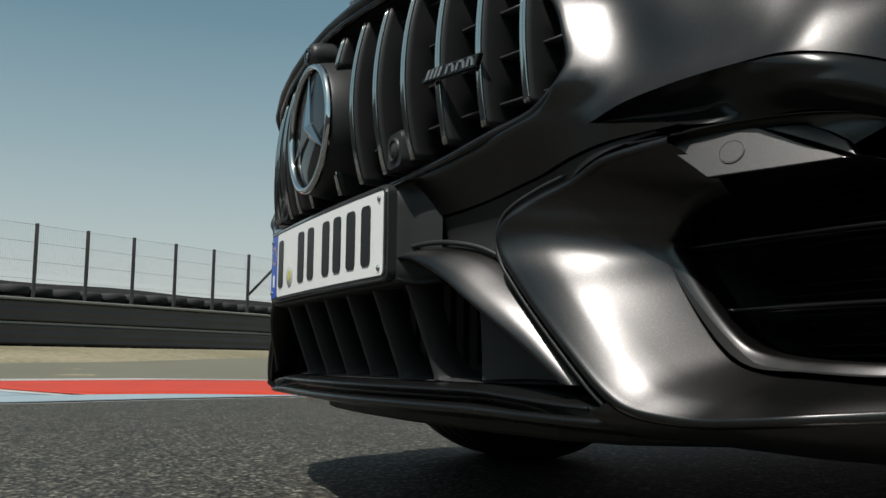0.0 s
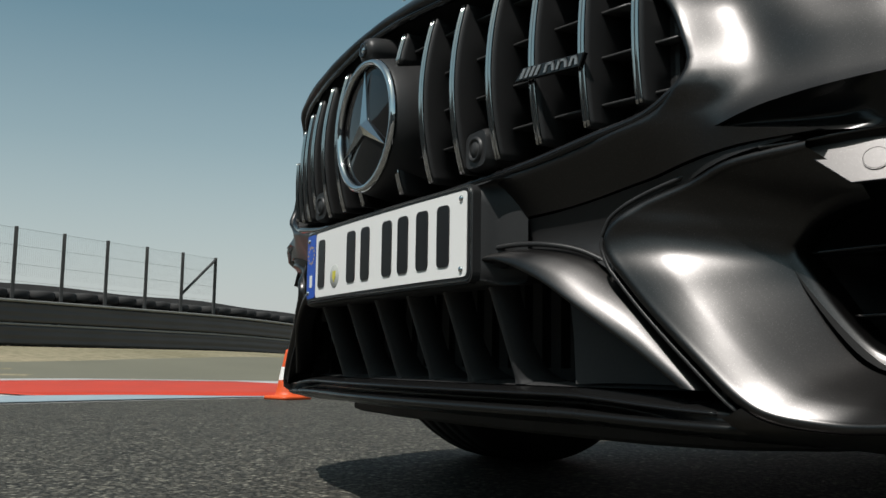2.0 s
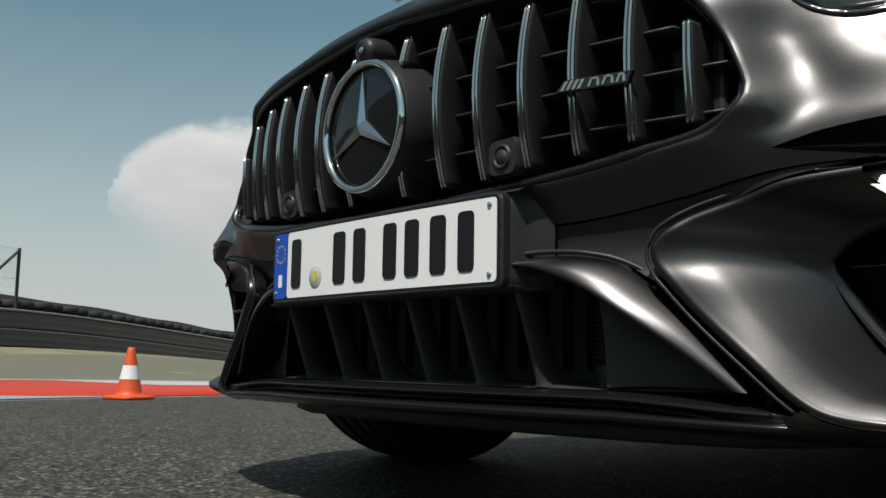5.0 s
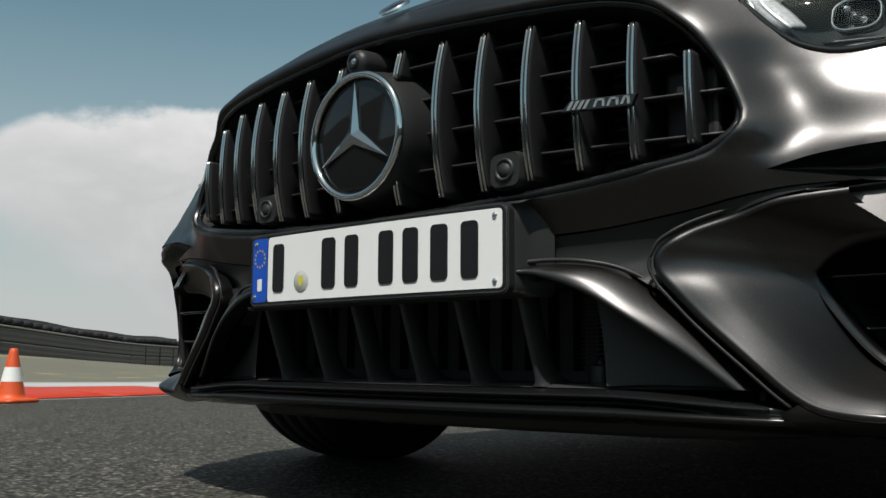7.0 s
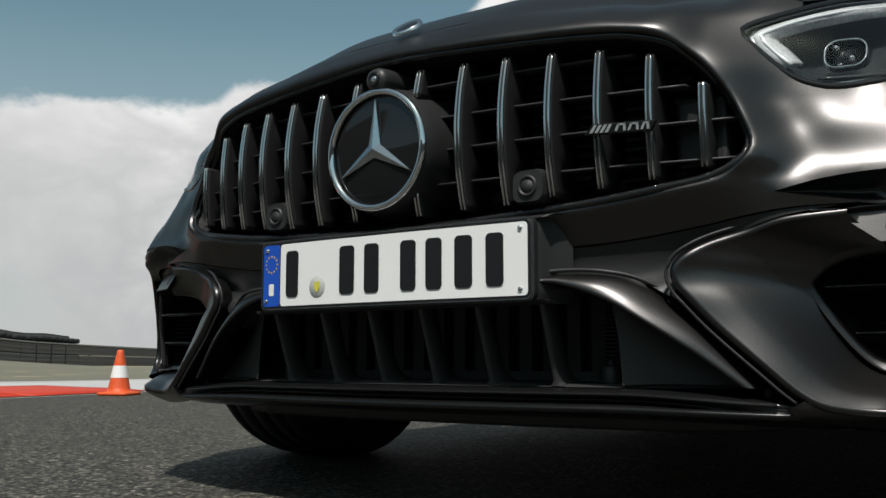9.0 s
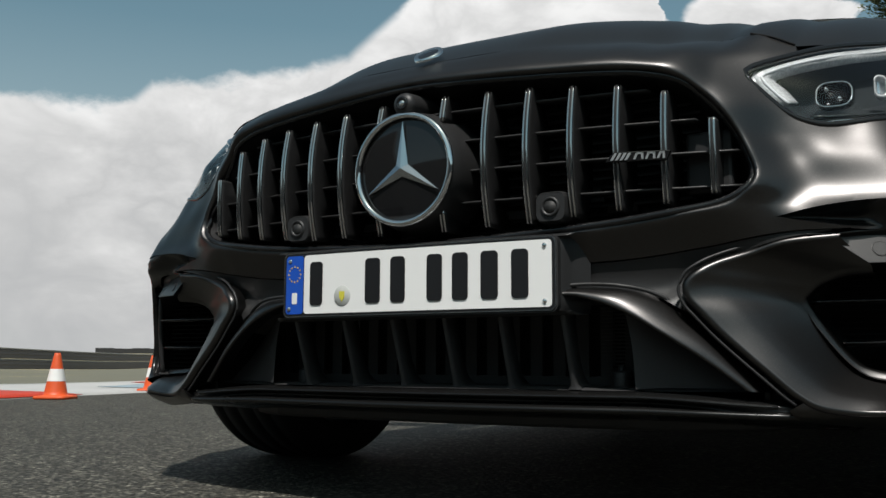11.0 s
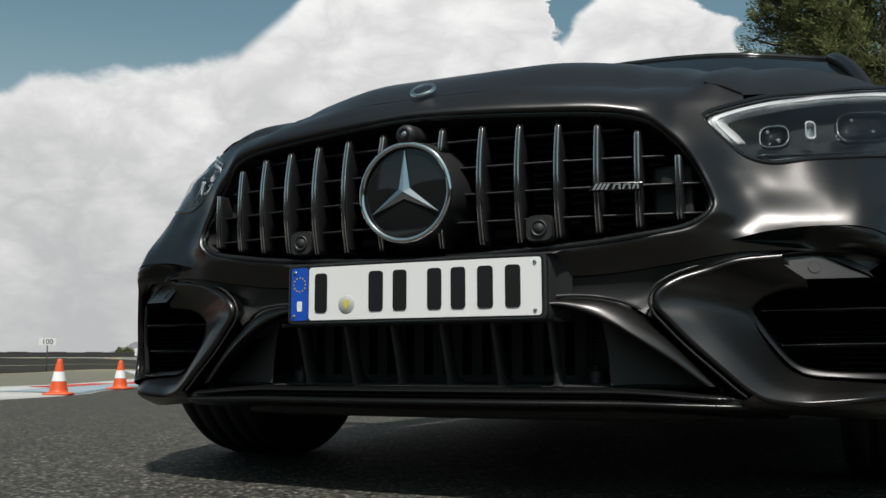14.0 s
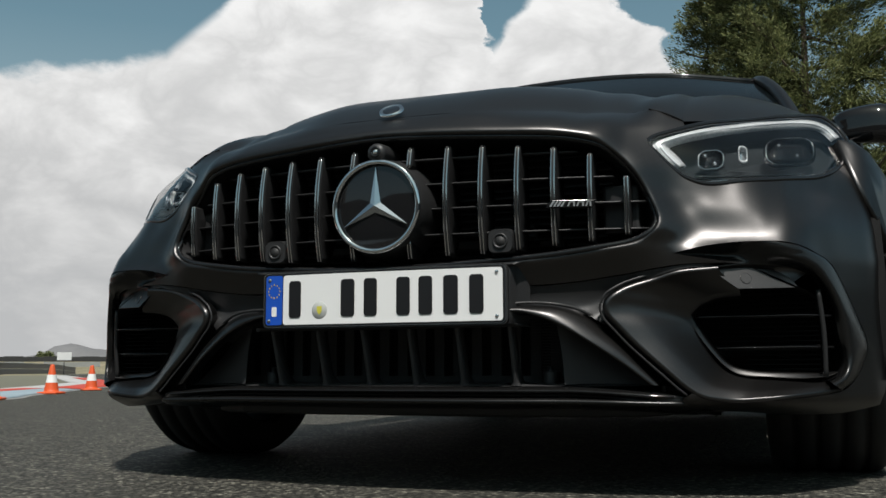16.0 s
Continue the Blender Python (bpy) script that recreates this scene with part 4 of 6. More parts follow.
    solid(part("roof", roof_sheet, GLOSS, car, "low gloss black roof"), 0.02)
    for s in (1, -1):
        path = [(s * x, y, z) for x, y, z in post]
        part("pillar", tube(path, 0.021, 10, 20), PAINT, car, "painted screen pillar")
        glass = loft([[(s * 0.80, 1.5, 0.93), (s * 0.88, 2.2, 0.92), (s * 0.84, 3.0, 0.953)], [(s * 0.72, 1.78, 1.145), (s * 0.74, 2.3, 1.156), (s * 0.72, 2.9, 1.122)],
                      [(s * 0.63, 2.1, 1.331), (s * 0.62, 2.45, 1.337), (s * 0.6, 2.8, 1.258)]], 12, 8)
        ob = part("side_window", glass, SCREEN, car, "dark side window")
        ob.visible_shadow = False
        # mirror
        shell = loft([[(s * 0.925, 1.52, 1.0), (s * 0.925, 1.52, 1.0), (s * 0.925, 1.52, 1.0), (s * 0.925, 1.52, 1.0)],
                      [(s * 0.93, 1.46, 1.045), (s * 0.925, 1.45, 1.0), (s * 0.93, 1.46, 0.955), (s * 0.935, 1.6, 1.0)],
                      [(s * 1.06, 1.45, 1.065), (s * 1.06, 1.42, 0.985), (s * 1.06, 1.45, 0.94), (s * 1.06, 1.6, 0.985)],
                      [(s * 1.14, 1.50, 1.04), (s * 1.15, 1.47, 0.985), (s * 1.14, 1.50, 0.93), (s * 1.15, 1.6, 0.985)],
                      [(s * 1.165, 1.55, 0.985), (s * 1.165, 1.55, 0.985), (s * 1.165, 1.55, 0.985), (s * 1.165, 1.55, 0.985)]], 20, 14, True)
        mirror = part("door_mirror", shell, GLOSS, car, "gloss black door mirror")
        part("mirror_foot", tube([(s * 0.86, 1.62, 0.90), (s * 0.93, 1.58, 0.945), (s * 1.0, 1.54, 0.96)], 0.02, 8, 10), SATIN, mirror)
    tail_sheet = loft([[(-0.62, 3.5, 0.98), (0, 3.56, 1.03), (0.62, 3.5, 0.98)], [(-0.85, 3.72, 0.86), (0, 3.8, 0.89), (0.85, 3.72, 0.86)],
                       [(-0.86, 3.80, 0.6), (0, 3.9, 0.6), (0.86, 3.80, 0.6)], [(-0.84, 3.76, 0.22), (0, 3.84, 0.22), (0.84, 3.76, 0.22)]], 17, 14)
    solid(part("tail_panel", tail_sheet, PAINT, car, "painted tail"), 0.02)
    shelf = loft([[(0.89, 1.30, 0.80), (0.86, 2.2, 0.905), (0.88, 3.2, 0.93), (0.80, 3.75, 0.86)], [(0.78, 1.36, 0.93), (0.78, 2.2, 0.93), (0.62, 3.2, 1.08), (0.55, 3.6, 0.96)]], 20, 6)
    for piece in (shelf, flip(shelf)):
        solid(part("shoulder_panel", piece, PAINT, car), 0.01)
    solid(part("scuttle_panel", loft([[(-0.86, 1.30, 0.90), (0, 1.16, 0.945), (0.86, 1.30, 0.90)], [(-0.8, 1.40, 0.925), (0, 1.27, 0.97), (0.8, 1.40, 0.925)]], 15, 4), SATIN, car), 0.01)
    part("underbody", box(-0.60, 0.60, 0.36, 3.7, 0.150, 0.175), DARK, car, "flat black underbody", smooth=False)
    part("inner_bulkhead", box(-0.62, 0.62, 0.34, 0.36, 0.15, 0.80), VOID, car, smooth=False)
    part("cabin_floor", box(-0.74, 0.74, 1.36, 3.3, 0.3, 0.88), VOID, car, "dark cabin interior", smooth=False)


rear_body()


def wheel(x, y):
    """Wide tyre with tread grooves on a dark multi-spoke rim."""
    s = 1 if x > 0 else -1
    hub = new("wheel")
    hub.parent = car
    w, r = 0.268, 0.345
    prof = [(0.255, -w / 2 + 0.012), (0.30, -w / 2), (r - 0.020, -w / 2 + 0.006), (r - 0.006, -w / 2 + 0.024)]
    for g in (-0.075, -0.026, 0.026, 0.075):
        prof += [(r, g - 0.008), (r - 0.008, g - 0.005), (r - 0.008, g + 0.005), (r, g + 0.008)]
    prof += [(r - 0.006, w / 2 - 0.024), (r - 0.020, w / 2 - 0.006), (0.30, w / 2), (0.255, w / 2 - 0.012)]
    part("tyre", turned(prof, 96, axis="x"), RUBBER, hub, "wide black tyre")
    bm = [turned([(0.255, -w / 2 + 0.015), (0.245, -w / 2 + 0.03), (0.235, 0.03), (0.235, w / 2 - 0.03), (0.262, w / 2 - 0.012), (0.255, w / 2 - 0.006), (0.24, w / 2 - 0.02)], 64, axis="x"),
          turned([(0.0, w / 2 - 0.05), (0.05, w / 2 - 0.05), (0.06, w / 2 - 0.06), (0.06, 0.02), (0.0, 0.02)], 32, axis="x")]
    for k in range(10):
        a = 2 * math.pi * k / 10
        c, d = math.cos(a), math.sin(a)
        v, f = box(w / 2 - 0.055, w / 2 - 0.018, -0.014, 0.014, 0.045, 0.25)
        bm.append(([(px, py * c - pz * d, py * d + pz * c) for px, py, pz in v], f))
    part("rim", join(*bm), ALLOY, hub, "dark multi-spoke rim")
    part("brake_disc", turned([(0.0, 0.035), (0.19, 0.035), (0.19, 0.0), (0.0, 0.0)], 48, axis="x"), SMOKE, hub)
    hub.matrix_basis = pose(x, y, r) @ (Matrix.Identity(4) if s > 0 else Matrix.Rotation(math.pi, 4, "Z"))
    return hub


for wx, wy in ((0.835, 0.80), (-0.835, 0.80), (0.82, 3.40), (-0.82, 3.40)):
    wheel(wx, wy)


def wheel_well(s):
    arch = [[(s * x, 0.80 + 0.40 * math.cos(a), 0.345 + 0.40 * math.sin(a)) for a in np.linspace(math.pi * 1.1, -0.1 * math.pi, 9)] for x in (0.60, 0.80, 0.95)]
    solid(part("wheel_arch_liner", loft(arch, 28, 4), VOID, car), 0.01)
    wall = [(s * 0.60, 0.80 + 0.41 * math.cos(a), 0.345 + 0.41 * math.sin(a)) for a in np.linspace(-math.pi / 6, math.pi * 7 / 6, 33)]
    part("inner_arch_wall", (wall, [tuple(range(33))]), VOID, car, smooth=False)


for side in (1, -1):
    wheel_well(side)

# ---------------------------------------------------------------- grille
GX = (0.062, 0.140, 0.210, 0.280, 0.348, 0.4155, 0.482)
GTOP = {0.062: 0.688, 0.140: 0.685, 0.210: 0.682, 0.280: 0.677, 0.348: 0.671, 0.4155: 0.656, 0.482: 0.609}
GBOT = {0.062: 0.463, 0.140: 0.466, 0.210: 0.467, 0.280: 0.473, 0.348: 0.479, 0.4155: 0.486, 0.482: 0.498}


def bar_y(x, z):
    return 0.25 * x * x + 0.006 + 0.004 * step01(0.25, 0.48, abs(x)) - (0.019 - 0.007 * step01(0.25, 0.48, abs(x))) * (1 - ((z - 0.575) / 0.115) ** 2)


def grille():
    frame = part("grille", tube([(x, body_y(x, z) + 0.004, z) for x, z in [(-x, z) for x, z in reversed(GRILLE[1:-1])] + GRILLE], 0.0062, 8, 150, True),
                 GLOSS, car, "wide rounded grille with upright chrome-edged bars")
    # inner throat of the opening
    hole = [(-x, z) for x, z in reversed(GRILLE[1:-1])] + GRILLE
    rings = [[(x * s, body_y(x, z) + d, 0.58 + (z - 0.58) * s) for x, z in hole] for s, d in ((1.0, 0.004), (0.975, 0.03), (0.95, 0.09), (0.93, 0.16))]
    part("throat", loft(rings, 120, 8, True), SATIN, frame)
    for x in GX:
        for s in (1, -1):
            zs = np.linspace(GBOT[x], GTOP[x], 26)
            spans = [(0, 26)] if x > 0.1 else [(0, 5), (20, 26)]
            for a, b in spans:
                sub = zs[a:b]
                grille_bar(frame, s * x, sub, x <= 0.1)
    # level slats between the bars
    for z in (0.665, 0.614, 0.564, 0.512):
        half = max((x for x, g in zip(GX, GX) if GTOP[x] > z), default=0.4)
        reach = min(0.52, half + 0.04)
        top = [[(x, 0.25 * x * x + dy + 0.02, z + dz) for x in np.linspace(-reach, reach, 25)] for dy, dz in ((0.0, 0.0), (0.05, 0.004))]
        solid(part("grille_slat", loft(top, 40, 3), SATIN, frame, "thin level slat"), 0.003)
    part("radiator", extrude(both([(0, 0.70), (0.35, 0.685), (0.46, 0.64), (0.52, 0.53), (0.45, 0.48), (0, 0.45)])[::-1], 0.165, 0.175), VOID, frame, smooth=False)
    for k in range(16):
        z = 0.462 + 0.015 * k
        part("radiator_fin", box(-0.44, 0.44, 0.150, 0.163, z, z + 0.004), FIN, frame, smooth=False)
    # bracket blocks seen between the bars
    for x, z, w, h in ((0.24, 0.525, 0.10, 0.008), (0.245, 0.508, 0.10, 0.008), (0.15, 0.49, 0.05, 0.016), (0.325, 0.488, 0.05, 0.012), (-0.24, 0.52, 0.12, 0.01), (-0.15, 0.49, 0.06, 0.014)):
        rounded(part("bracket", box(x - w / 2, x + w / 2, 0.11, 0.13, z, z + h), FIN, frame, smooth=False), 0.002)
    rounded(part("air_duct", box(0.43, 0.50, 0.10, 0.15, 0.505, 0.60), SATIN, frame, smooth=False), 0.006)
    rounded(part("air_duct", box(-0.50, -0.43, 0.10, 0.15, 0.505, 0.60), SATIN, frame, smooth=False), 0.006)
    badge(frame)


def grille_bar(frame, x, zs, stub):
    """One upright: a deep black fin with a chrome edge and a dark inlay."""
    n, w = len(zs), 0.0050
    rows = []
    for i, z in enumerate(zs):
        y = bar_y(x, z)
        end = min(i, n - 1 - i) / (n - 1)
        deep = 0.085 - 0.035 * (1 - step01(0, 0.3, end))
        if stub:
            deep = 0.06
        rows.append([(x - w * 0.98, y + 0.0012, z), (x - w * 0.98, y + 0.010, z), (x - 0.004, y + deep, z), (x + 0.004, y + deep, z), (x + w * 0.98, y + 0.010, z), (x + w * 0.98, y + 0.0012, z)])
    v = [p for r in rows for p in r]
    f = grid_faces(n, 6, True) + [tuple(range(6))[::-1], tuple((n - 1) * 6 + k for k in range(6))]
    bar = part("grille_bar", (v, f), SATIN, frame, "black upright with a chrome edge")
    rows = []
    for i, z in enumerate(zs):
        y = bar_y(x, z)
        rows.append([(x - w, y + 0.0022, z), (x - w, y + 0.0004, z), (x - w * 0.62, y - 0.0012, z), (x - w * 0.40, y - 0.0008, z), (x - w * 0.36, y + 0.0020, z), (x + w * 0.36, y + 0.0020, z),
                     (x + w * 0.40, y - 0.0008, z), (x + w * 0.62, y - 0.0012, z), (x + w, y + 0.0004, z), (x + w, y + 0.0022, z)])
    v = [p for r in rows for p in r]
    m = len(rows[0])
    part("chrome_edge", (v, grid_faces(n, m, True) + [tuple(range(m))[::-1], tuple((n - 1) * m + k for k in range(m))]), EDGE, bar, "polished chrome edge")
    v = [(x + dx, bar_y(x, z) + 0.0016, z) for z in zs[1:-1] for dx in (-w * 0.33, w * 0.33)]
    if len(zs) > 3:
        solid(part("inlay", (v, grid_faces(n - 2, 2)), SATIN, bar), 0.0008)


def badge(frame):
    """The narrow maker's badge across two bars, as plain slanted shapes."""
    z0, z1 = 0.548, 0.5625
    a, b = (0.337, 0.422)
    y = bar_y(0.38, 0.555) - 0.010
    plate = [(a, z0), (b, z0), (b + 0.006, z1), (a + 0.012, z1)]
    lean = 0.30

    def put(pts, d0, d1):
        v, f = extrude(pts, d0, d1)
        return [(px, py + y + (px - 0.38) * lean, pz) for px, py, pz in v], f
    base = rounded(part("badge", put(plate, 0.0, 0.006), GLOSS, frame, "narrow dark badge with silver shapes", smooth=False), 0.001)
    for k in range(4):
        x = a + 0.012 + 0.0065 * k
        part("stripe", put([(x - 0.004, z0 + 0.002), (x, z0 + 0.002), (x + 0.006, z1 - 0.002), (x + 0.002, z1 - 0.002)], -0.0015, 0.0), BADGE, base, smooth=False)
    for k, w in ((0, 0.014), (1, 0.014), (2, 0.011)):
        x = a + 0.040 + 0.0162 * k
        ob = part("raised_shape", join(put([(x, z0 + 0.0025), (x + 0.003, z0 + 0.0025), (x + 0.007, z1 - 0.002), (x + 0.004, z1 - 0.002)], -0.0015, 0.0),
                  put([(x + 0.004, z1 - 0.0045), (x + w, z1 - 0.0045), (x + w, z1 - 0.002), (x + 0.004, z1 - 0.002)], -0.0015, 0.0),
                  put([(x + w - 0.003, z0 + 0.0025), (x + w, z0 + 0.0025), (x + w, z1 - 0.002), (x + w - 0.003, z1 - 0.002)], -0.0015, 0.0)), BADGE, base, smooth=False)


grille()


def emblem():
    """Round emblem: chrome ring, black disc, three plain tapering spokes."""
    cz, cy, r = 0.5675, -0.022, 0.0895
    ring = part("emblem", turned([(r + 0.0056 * math.cos(a), cy + 0.0056 * math.sin(a)) for a in np.linspace(0, 2 * math.pi, 15)], 96, (0, 0, cz), "y"),
                CHROME, car, "round emblem with a polished chrome ring")
    part("disc", turned([(0.0, cy - 0.001), (0.04, cy + 0.0005), (0.075, cy + 0.003), (r, cy + 0.005)], 64, (0, 0, cz), "y"), GLOSS, ring, "gloss black disc")
    part("housing", turned([(r + 0.004, cy + 0.004), (r + 0.006, cy + 0.008), (r + 0.010, cy + 0.03), (r + 0.016, cy + 0.07), (r + 0.018, cy + 0.10)], 64, (0, 0, cz), "y"), SATIN, ring, "dark cylindrical housing")
    tip = 0.080
    for k in range(3):
        a = radians(90 + 120 * k)
        c, s = math.cos(a), math.sin(a)

        def at(u, w, d):
            return (u * c - w * s, cy - d, cz + u * s + w * c)
        inner = 0.013
        u0 = inner * math.cos(radians(60))
        w0 = inner * math.sin(radians(60))
        v = [at(0, 0, 0.0085), at(u0, w0, 0.003), at(tip, 0, 0.0025), at(u0, -w0, 0.003), at(tip, 0, 0.0), at(u0, w0, 0.0), at(u0, -w0, 0.0), at(0, 0, 0.0)]
        part("spoke", (v, [(0, 1, 2), (0, 2, 3), (1, 5, 4, 2), (2, 4, 6, 3)]), SILVER, ring, "silver tapering spoke", smooth=False)


emblem()


def front_camera():
    pod = part("front_camera", loft([[(0.020 * math.cos(a) * s, d, 0.6765 + 0.019 * math.sin(a) * s) for a in np.linspace(0, 2 * math.pi, 12, endpoint=False)]
               for s, d in ((0.55, -0.027), (0.85, -0.025), (1.0, -0.019), (1.12, 0.0), (1.3, 0.05))], 32, 14, True), SATIN, car, "small round front camera pod")
    part("camera_ring", turned([(0.0, -0.0275), (0.006, -0.0275), (0.008, -0.0295), (0.0105, -0.0295), (0.012, -0.026)], 32, (0, 0, 0.6765), "y"), GLOSS, pod)
    part("camera_eye", turned([(0.0, -0.0300), (0.003, -0.0295), (0.005, -0.028)], 24, (0, 0, 0.6765), "y"), CHROME, pod)


front_camera()


def park_sensor(x, z):
    y = 0.012
    pod = part("parking_sensor", loft([[(x + px * s, y + d, z + pz * s) for px, pz in rounded_rect(0, 0, 0.052, 0.048, 0.012, 3)] for s, d in ((0.9, 0.0), (1.0, 0.006), (1.05, 0.07))], 32, 8, True), SATIN, car, "round parking sensor in a black block")
    part("face", extrude([(x + px * 0.9, z + pz * 0.9) for px, pz in rounded_rect(0, 0, 0.052, 0.048, 0.012, 3)], y + 0.0004, y + 0.004), SATIN, pod, smooth=False)
    part("ring", turned([(0.0105, y - 0.001), (0.0125, y - 0.003), (0.0145, y - 0.003), (0.016, y + 0.001)], 32, (x, 0, z), "y"), SATIN, pod)
    part("sensor_eye", turned([(0.0, y - 0.0015), (0.010, y - 0.001), (0.0105, y + 0.001)], 32, (x, 0, z), "y"), DARK, pod)


park_sensor(0.246, 0.490)
park_sensor(-0.246, 0.490)


def hood_badge():
    disc = part("hood_badge", turned([(0.0, 0.006), (0.020, 0.005), (0.0235, 0.0045), (0.025, 0.006), (0.0285, 0.006), (0.030, 0.0)], 48), CHROME, car, "small round chrome bonnet badge")
    part("centre", turned([(0.0, 0.0075), (0.018, 0.006), (0.021, 0.005)], 40), SMOKE, disc)
    disc.matrix_basis = pose(0, 0.0565, 0.7805, 40, 0, 0) @ Matrix.Scale(0.88, 4)


hood_badge()

# ---------------------------------------------------------------- number plate


def number_plate():
    """Plate on its black holder. The characters stand as plain bars."""
    zc = 0.3875
    bow = 0.006

    def bend(piece, back=0.0):
        v, f = piece
        return [(x, y + back + bow * (x / 0.26) ** 2 - bow, z) for x, y, z in v], f

    def slab(cx, cz, w, h, r, y0, y1, cols=24):
        """A rounded slab cut in columns, so that it follows the bow."""
        pts = rounded_rect(cx, cz, w, h, r)
        out = []
        for (x0, z0), (x1, z1) in zip(pts, pts[1:] + pts[:1]):
            k = cols if abs(x1 - x0) > w * 0.5 else 1
            out += [(x0 + (x1 - x0) * i / k, z0 + (z1 - z0) * i / k) for i in range(k)]
        v, f = sheet(out, [], lambda a, b: (a, y0, b), max(h / 4, 0.006))
        n = len(v)
        count = {}
        for t in f:
            for i in range(3):
                e = (t[i], t[(i + 1) % 3])
                count[e] = 1
        rim = [e for e in count if (e[1], e[0]) not in count]
        v = v + [(a, y1, b) for a, _, b in v]
        return bend((v, f + [(b, a, a + n, b + n) for a, b in rim]))
    holder = part("number_plate", slab(0, zc, 0.527, 0.117, 0.012, -0.001, 0.012), SATIN, car, "white number plate with a blue end strip in a black holder", smooth=False)
    part("rim", slab(0, zc, 0.5225, 0.1125, 0.011, -0.0025, 0.0), CHROME, holder, "bright metal rim", smooth=False)
    part("black_border", slab(0, zc, 0.519, 0.109, 0.0095, -0.0032, 0.0), INK, holder, smooth=False)
    part("white_field", slab(0.0205, zc, 0.469, 0.1015, 0.006, -0.0040, 0.0), WHITE, holder, "white reflective field", smooth=False)
    part("blue_strip", slab(-0.2355, zc, 0.039, 0.1015, 0.006, -0.0042, 0.0), BLUE, holder, "blue end strip", smooth=False)
    for k in range(12):
        a = 2 * math.pi * k / 12
        x, z = -0.2355 + 0.0135 * math.sin(a), zc + 0.0185 + 0.0135 * math.cos(a)
        pts = [(x + 0.0021 * (1 if i % 2 else 0.45) * math.sin(math.pi * i / 5), z - 0.0021 * (1 if i % 2 else 0.45) * math.cos(math.pi * i / 5)) for i in range(10)]
        part("star", bend(extrude(pts, -0.0047, -0.0042)), YELLOW, holder, smooth=False)
    part("white_bar", slab(-0.2350, zc - 0.0235, 0.0115, 0.0195, 0.002, -0.0048, -0.004), WHITE, holder, smooth=False)
    for x, w in ((-0.186, 0.043), (-0.066, 0.047), (-0.016, 0.044), (0.054, 0.044), (0.1005, 0.044), (0.152, 0.046), (0.2035, 0.044)):
        part("black_bar", slab(x, zc + 0.001, w * 0.64, 0.075, 0.007, -0.0055, -0.004), INK, holder, "raised black bar", smooth=False)
    seal = part("seal", turned([(0.0, -0.0052), (0.0165, -0.0050), (0.0175, -0.004)], 40, (-0.129, -bow * (1 - 0.25), zc - 0.0225), "y"), SEAL, holder, "small grey round seal")
    part("crest", extrude([(-0.129 + px, zc - 0.0225 + pz) for px, pz in ((-0.0055, -0.002), (0, -0.0095), (0.0055, -0.002), (0.0055, 0.008), (-0.0055, 0.008))], -bow * 0.75 - 0.0058, -bow * 0.75 - 0.005), CREST, seal, smooth=False)
    for sx, sz in ((-0.246, 0.042), (-0.2475, -0.042), (0.2435, 0.042), (0.2435, -0.042)):
        part("screw", turned([(0.0, -0.0068), (0.0022, -0.0066), (0.0036, -0.0056), (0.0040, -0.004)], 16, (sx, bow * (sx / 0.26) ** 2 - bow, zc + sz), "y"), CHROME, holder)
    # carrier behind the plate
    rings = [[(px, d + bow * (px / 0.26) ** 2 - bow, pz) for px, pz in rounded_rect(0, zc - dz, w, h, 0.014)] for w, h, d, dz in
             ((0.524, 0.113, 0.008, 0), (0.532, 0.121, 0.014, 0), (0.548, 0.124, 0.03, 0), (0.585, 0.12, 0.055, 0.0))]
    part("carrier", loft(rings, 90, 9, True), SATIN, holder, "black plate carrier")


number_plate()

# ---------------------------------------------------------------- lower nose
ARCH_TOP = [(0.236, 0.3685), (0.275, 0.3685), (0.324, 0.3665), (0.365, 0.360), (0.403, 0.346), (0.432, 0.3265), (0.470, 0.292), (0.525, 0.235), (0.546, 0.212)]


def centre_panel():
    """Satin black panel between the crease and the arch, behind the plate."""
    top = smooth2([(0, 0.4035), (0.258, 0.4035), (0.365, 0.409), (0.466, 0.422), (0.520, 0.431), (0.580, 0.4385), (0.630, 0.441)], 40)
    low = smooth2([(0.630, 0.4395), (0.570, 0.430), (0.520, 0.4155), (0.480, 0.397), (0.455, 0.378), (0.443, 0.360), (0.436, 0.345), (0.425, 0.333)], 30) + list(reversed(smooth2([(0, 0.366)] + ARCH_TOP[:5] + [(0.42, 0.336)], 36)))

    def lift(x, z):
        d = 0.42 - z
        return (x, body_y(x, z) + 0.003 - 0.10 * max(0, 0.40 - z) * step01(0.15, 0.3, abs(x)) * (1 - step01(0.40, 0.46, abs(x))) + 0.030 * step01(0.36, 0.43, abs(x)) * (1 - step01(0.338, 0.378, z)), z)
    half = top + low
    full = top + low[:-1] + [(-x, z) for x, z in reversed(low[:-1])] + [(-x, z) for x, z in reversed(top[1:])]
    part("centre_panel", sheet(full, [], lift, 0.011, 0.02), SATIN, car, "satin black panel below the grille")


centre_panel()


# how far the blade sinks in its roof and corner, from its upper end round to the lower end, and how its face steepens inwards
SINK = (0.006, 0.006, 0.004, 0.001, 0.0, 0.0, 0.0, 0.0)
FALL = (0.50, 0.62, 0.85, 1.25, 1.50, 1.50)


